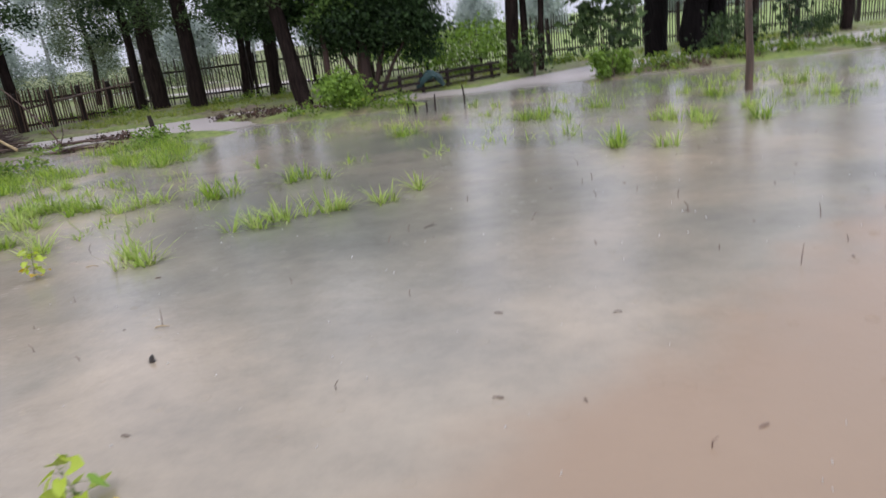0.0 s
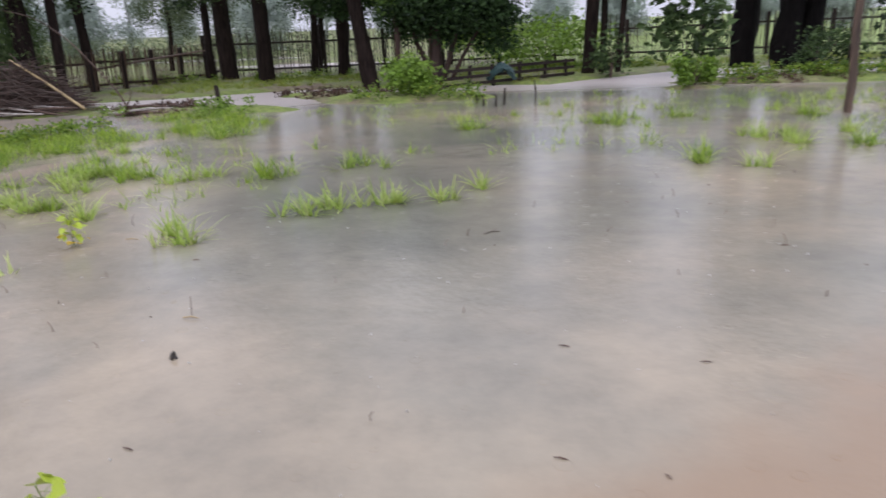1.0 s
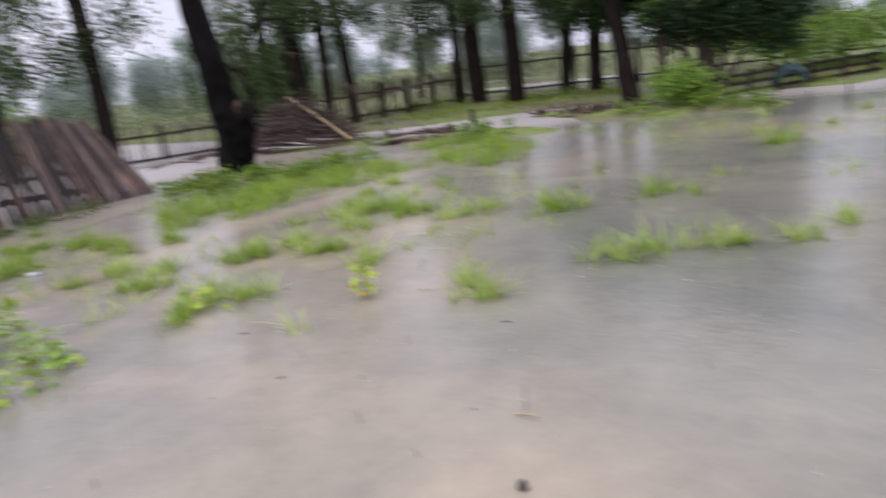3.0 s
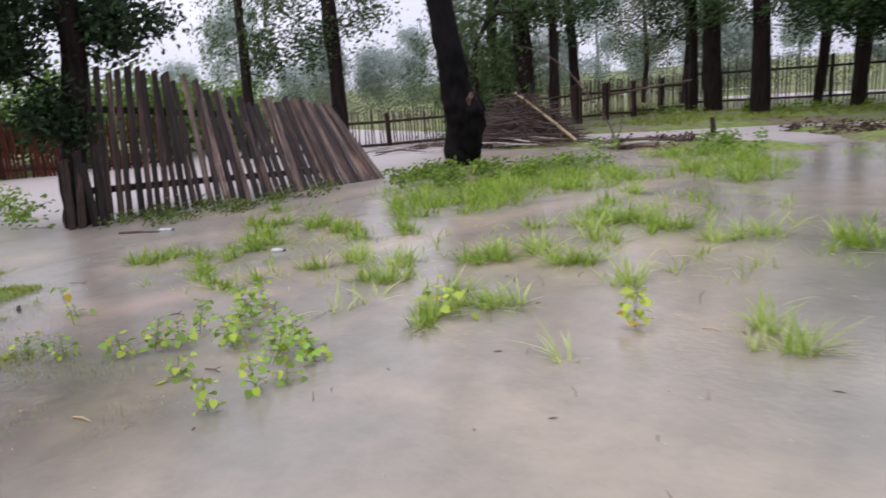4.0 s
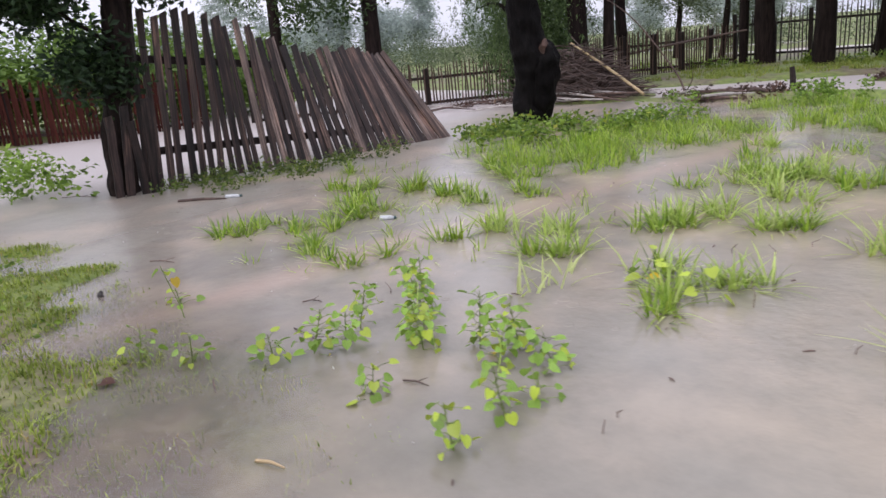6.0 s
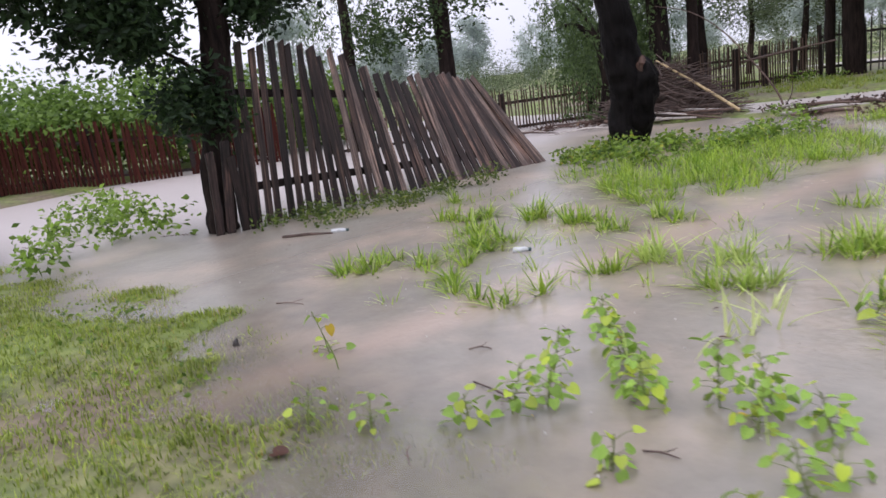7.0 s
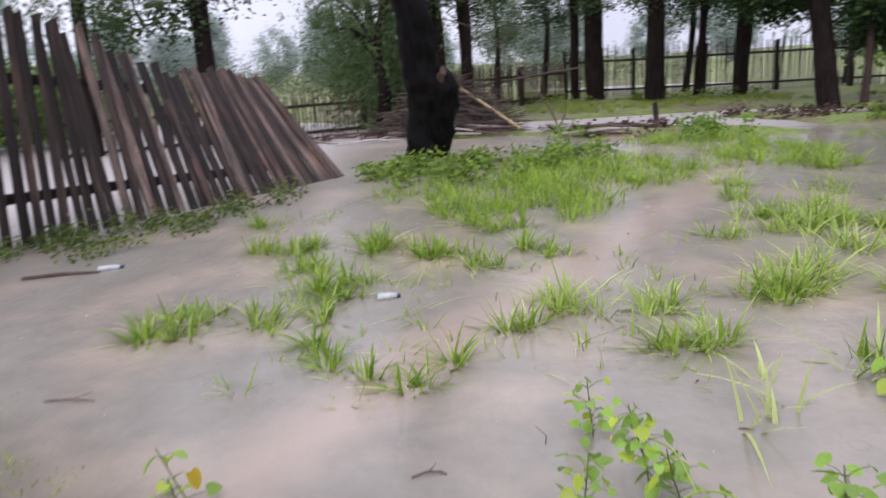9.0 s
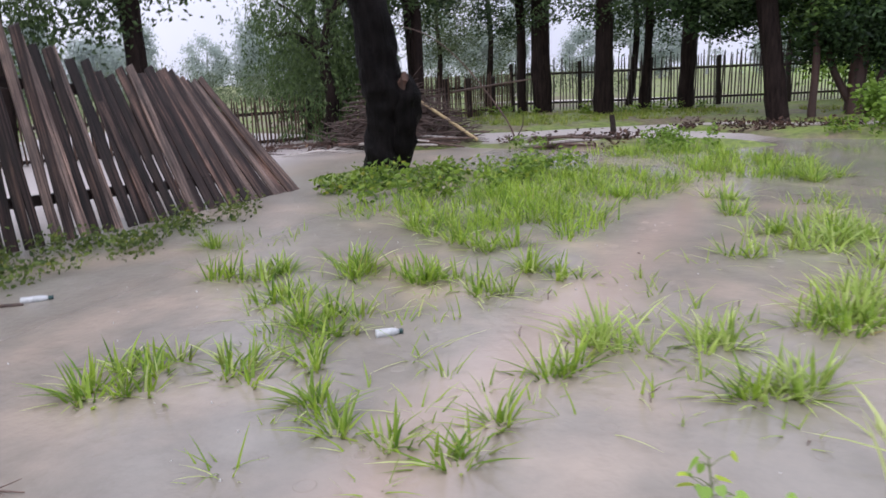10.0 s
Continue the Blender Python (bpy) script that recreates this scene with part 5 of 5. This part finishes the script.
BEAN = "small green bean plant with heart-shaped leaves in the water"
BEANS = [(-5.52, 3.54, .16, 9), (-5.45, 3.68, .22, 12), (-5.37, 3.80, .2, 10), (-4.93, 3.55, .13, 8), (-5.48, 3.98, .24, 12), (-5.35, 4.3, .3, 15), (-5.05, 3.98, .25, 14), (-4.84, 4.1, .26, 14),
         (-4.67, 4.0, .2, 11), (-4.68, 4.18, .22, 12), (-4.47, 4.12, .16, 10), (-4.41, 3.45, .17, 8), (-4.39, 3.7, .2, 10), (-4.38, 3.85, .12, 6), (-6.09, 3.2, .1, 6), (-5.84, 3.32, .14, 8), (-5.57, 4.5, .2, 10),
         (-5.24, 4.2, .2, 10), (-5.15, 4.05, .16, 9), (-6.63, 3.7, .1, 5)]
for i, (x, y, h, n) in enumerate(BEANS):
    bean_plant(x, y, h * 0.92, int(n * 2.3), "green bean plant in the water with one yellow leaf" if i in (1, 7, 12, 16) else BEAN, 0.25, 1 if i in (1, 7, 12, 16) else 0, seed=i)
bean_plant(-3.32, 5.44, 0.25, 26, "lone yellow-green bean plant standing in the water", 0.95, 5, 0.1, 0.055, 31)
bean_plant(-4.68, 5.2, 0.16, 7, "yellow-green bean plant among bent grass blades", 0.8, 1, 0.5, 0.075, 32)
bean_plant(-1.3, 2.57, 0.19, 15, "lime green bean plant close to the clay plume", 0.8, 1, 0.3, 0.075, 33)
bean_plant(-4.25, 5.05, 0.18, 6, "yellow-green bean plant in a grass tuft", 0.9, 0, 0.2, 0.06, 35)
bean_plant(-6.42, 3.6, 0.26, 4, "wilted thin bean plant leaning over, one leaf yellow", 0.5, 1, 0.5, 0.05, 34, 0.8)

for k, pts in enumerate((((-5.3, 4.05, 0.02), (-5.2, 4.1, 0.13), (-5.06, 4.02, 0.16), (-4.95, 3.95, 0.03)), ((-4.9, 4.1, 0.02), (-4.8, 4.12, 0.12), (-4.66, 4.02, 0.1), (-4.6, 3.92, 0.02)),
                         ((-5.45, 4.35, 0.02), (-5.4, 4.3, 0.14), (-5.28, 4.2, 0.18), (-5.2, 4.1, 0.12)))):
    tagged(part("vine", tube(smooth_path(pts, 5), [0.003, 0.003, 0.002], 6), M_GRASS_PALE), "pale curling vine among the bean plants", "vine", "vines among the bean plants")

# ---- small litter ----
def bottle(x, y, length, label, rz):
    prof = [(0, 0.0), (0.01, 0.019), (0.05, 0.023), (0.62, 0.021), (0.78, 0.015), (0.86, 0.011), (0.93, 0.012), (1.0, 0.011)]
    t = thing("plastic_bottle", (x, y, 0.012), label, "bottle", rz=rz)
    part("body", tube([Vector((k * length, 0, 0)) for k, _ in prof[:6]], [r for _, r in prof[:6]], 12), M_BOTTLE, t, smooth=True)
    part("cap", tube([Vector((0.86 * length, 0, 0)), Vector((0.94 * length, 0, 0)), Vector((length, 0, 0))], [0.013, 0.013, 0.012], 10), M_TEAL, t)
    return t


bottle(-7.05, 5.57, 0.13, "crushed pale plastic bottle floating among grass", 35)
bottle(-9.3, 5.57, 0.17, "white plastic bottle floating by a dark stick", 40)


def litter_stick(x, y, l, rz, label="thin dark twig floating on the water", r=0.004, forks=1, material=None):
    t = thing("floating_twig", (x, y, 0.006), label, "twig", "floating twigs", rz)
    part("twig", tube([Vector((-l / 2, 0, 0)), Vector((0, 0.02 * l, 0.008)), Vector((l / 2, 0, 0.0))], [r, r * 0.9, r * 0.5], 5, 0.2), material or M_TWIG, t)
    for k in range(forks):
        part("fork", tube([Vector((l * 0.1 * k, 0.0, 0.004)), Vector((l * 0.25, 0.12 * l * (1 - 2 * (k % 2)), 0.015)), Vector((l * 0.36, 0.2 * l * (1 - 2 * (k % 2)), 0.02))], [r * 0.7, r * 0.5, r * 0.3], 4), material or M_TWIG, t)


bd = tagged(part("drift_board", bar((0, 0, 0), (0.55, 0.1, 0), 0.09, 0.025), M_RAIL), "dark soaked board floating at the fence end", "board")
bd.location = (-9.75, 9.75, 0.012)
litter_stick(-9.45, 5.4, 0.5, 35, "dark waterlogged stick beside a bottle", 0.018, 0)
for x, y, l, rz in ((-7.62, 4.07, .22, 20), (-4.85, 3.72, .12, 10), (-0.29, 5.83, .12, 30), (-5.6, 3.78, .34, -12), (-6.0, 4.1, .1, 40), (-11.2, 4.9, .5, 25), (-12.4, 3.9, 1.3, 8)):
    litter_stick(x, y, l, rz, forks=2 if l > 0.15 else 1)
litter_stick(-1.75, 4.2, 0.09, 0, "pale straw floating on the water", 0.004, 0, M_PALEPOLE)
litter_stick(-4.85, 3.05, 0.12, 15, "yellow blade of straw floating on the water", 0.006, 0, M_PALEPOLE)
litter_stick(-2.95, 5.6, 0.1, 0, "pale straw floating on the water", 0.004, 0, M_PALEPOLE)
clod = tagged(part("clod", tube(smooth_path([(0, 0, -0.03), (0, 0, 0.01), (0.006, 0, 0.035), (0.01, 0, 0.055)], 2), [0.03, 0.03, 0.02, 0.004], 9, 0.7, 3), M_STONE, smooth=True), "small black clod poking out of the water", "clod")
clod.location = (-1.6, 3.74, 0)
clod.scale = (0.6, 0.6, 0.75)
clod2 = copy_thing(clod, pose(-7.25, 3.5, 0.0, 0, 0, 80))
dl = tagged(part("dead_leaf", leaf_mesh("dead_leaf", M_DEADLEAF, 1.0), None), "dark red-brown dead leaf floating by the lawn", "leaf")
dl.matrix_world = pose(-5.98, 2.98, 0.012, 5, -8, 30) @ Matrix.Scale(0.07, 4)

# short dead stems and specks all over the shallow water
g = random.Random(15)
bits = []
for _ in range(200):
    x, y = g.uniform(-6.5, 4.0), g.uniform(2.6, 12.0)
    h = g.uniform(0.02, 0.07) * (1 if g.random() < 0.75 else 1.8)
    if g.random() < 0.62:
        bits.append(tube([Vector((x, y, -0.03)), Vector((x + g.uniform(-.01, .01), y, h * 0.5)), Vector((x + g.uniform(-.03, .03), y, h))], [0.003, 0.0025, 0.0015], 4))
    else:
        w, l = g.uniform(0, 3.14), g.uniform(0.006, 0.025)
        c, e = Vector((x, y, 0.003)), Vector((math.cos(w) * l, math.sin(w) * l, 0))
        bits.append(tube([c - e, c + Vector((0, 0, 0.003)), c + e], [0.002, 0.0035, 0.002], 5, 0.5))
tagged(part("dead_stems", joined(bits), M_TWIG), "dead stems and specks of litter in the water", "litter", kind="stuff")

# rain drops striking the water: thin raised rings
rings = []
for _ in range(650):
    x, y = g.uniform(-9.5, 3.5), g.uniform(1.9, 8.5)
    if height(x, y) > -0.03 or (x < -3.4 and y < 4.3):
        continue
    r = g.uniform(0.008, 0.035)
    v, f = [], []
    for s in range(12):
        w = 6.283 * s / 12
        for rr, z in ((r - 0.006, -0.002), (r, 0.003), (r + 0.006, -0.002)):
            v.append((x + rr * math.cos(w), y + rr * math.sin(w), z))
    for s in range(12):
        q = (s + 1) % 12
        f += [(3 * s, 3 * q, 3 * q + 1, 3 * s + 1), (3 * s + 1, 3 * q + 1, 3 * q + 2, 3 * s + 2)]
    rings.append((v, f))
tagged(part("rain_rings", joined(rings), M_WATER, smooth=True), "little rings where rain drops strike the water", "rain rings", kind="stuff")

# splashes thrown up by the drops; their paleness is reflected sky put into the colour
drops = []
for _ in range(300):
    x, y = g.uniform(-9.5, 3.5), g.uniform(1.9, 9.0)
    if height(x, y) > -0.03:
        continue
    r, h = g.uniform(0.0018, 0.004), g.uniform(0.004, 0.010)
    drops.append(tube([Vector((x, y, -0.002)), Vector((x, y, h * 0.5)), Vector((x + g.uniform(-.004, .004), y, h))], [r * 1.8, r * 0.7, r * 0.9], 6, 0.5, x))
tagged(part("rain_splashes", joined(drops), M_SPLASH, smooth=True), "tiny pale splashes of rain on the water", "rain splashes", kind="stuff")
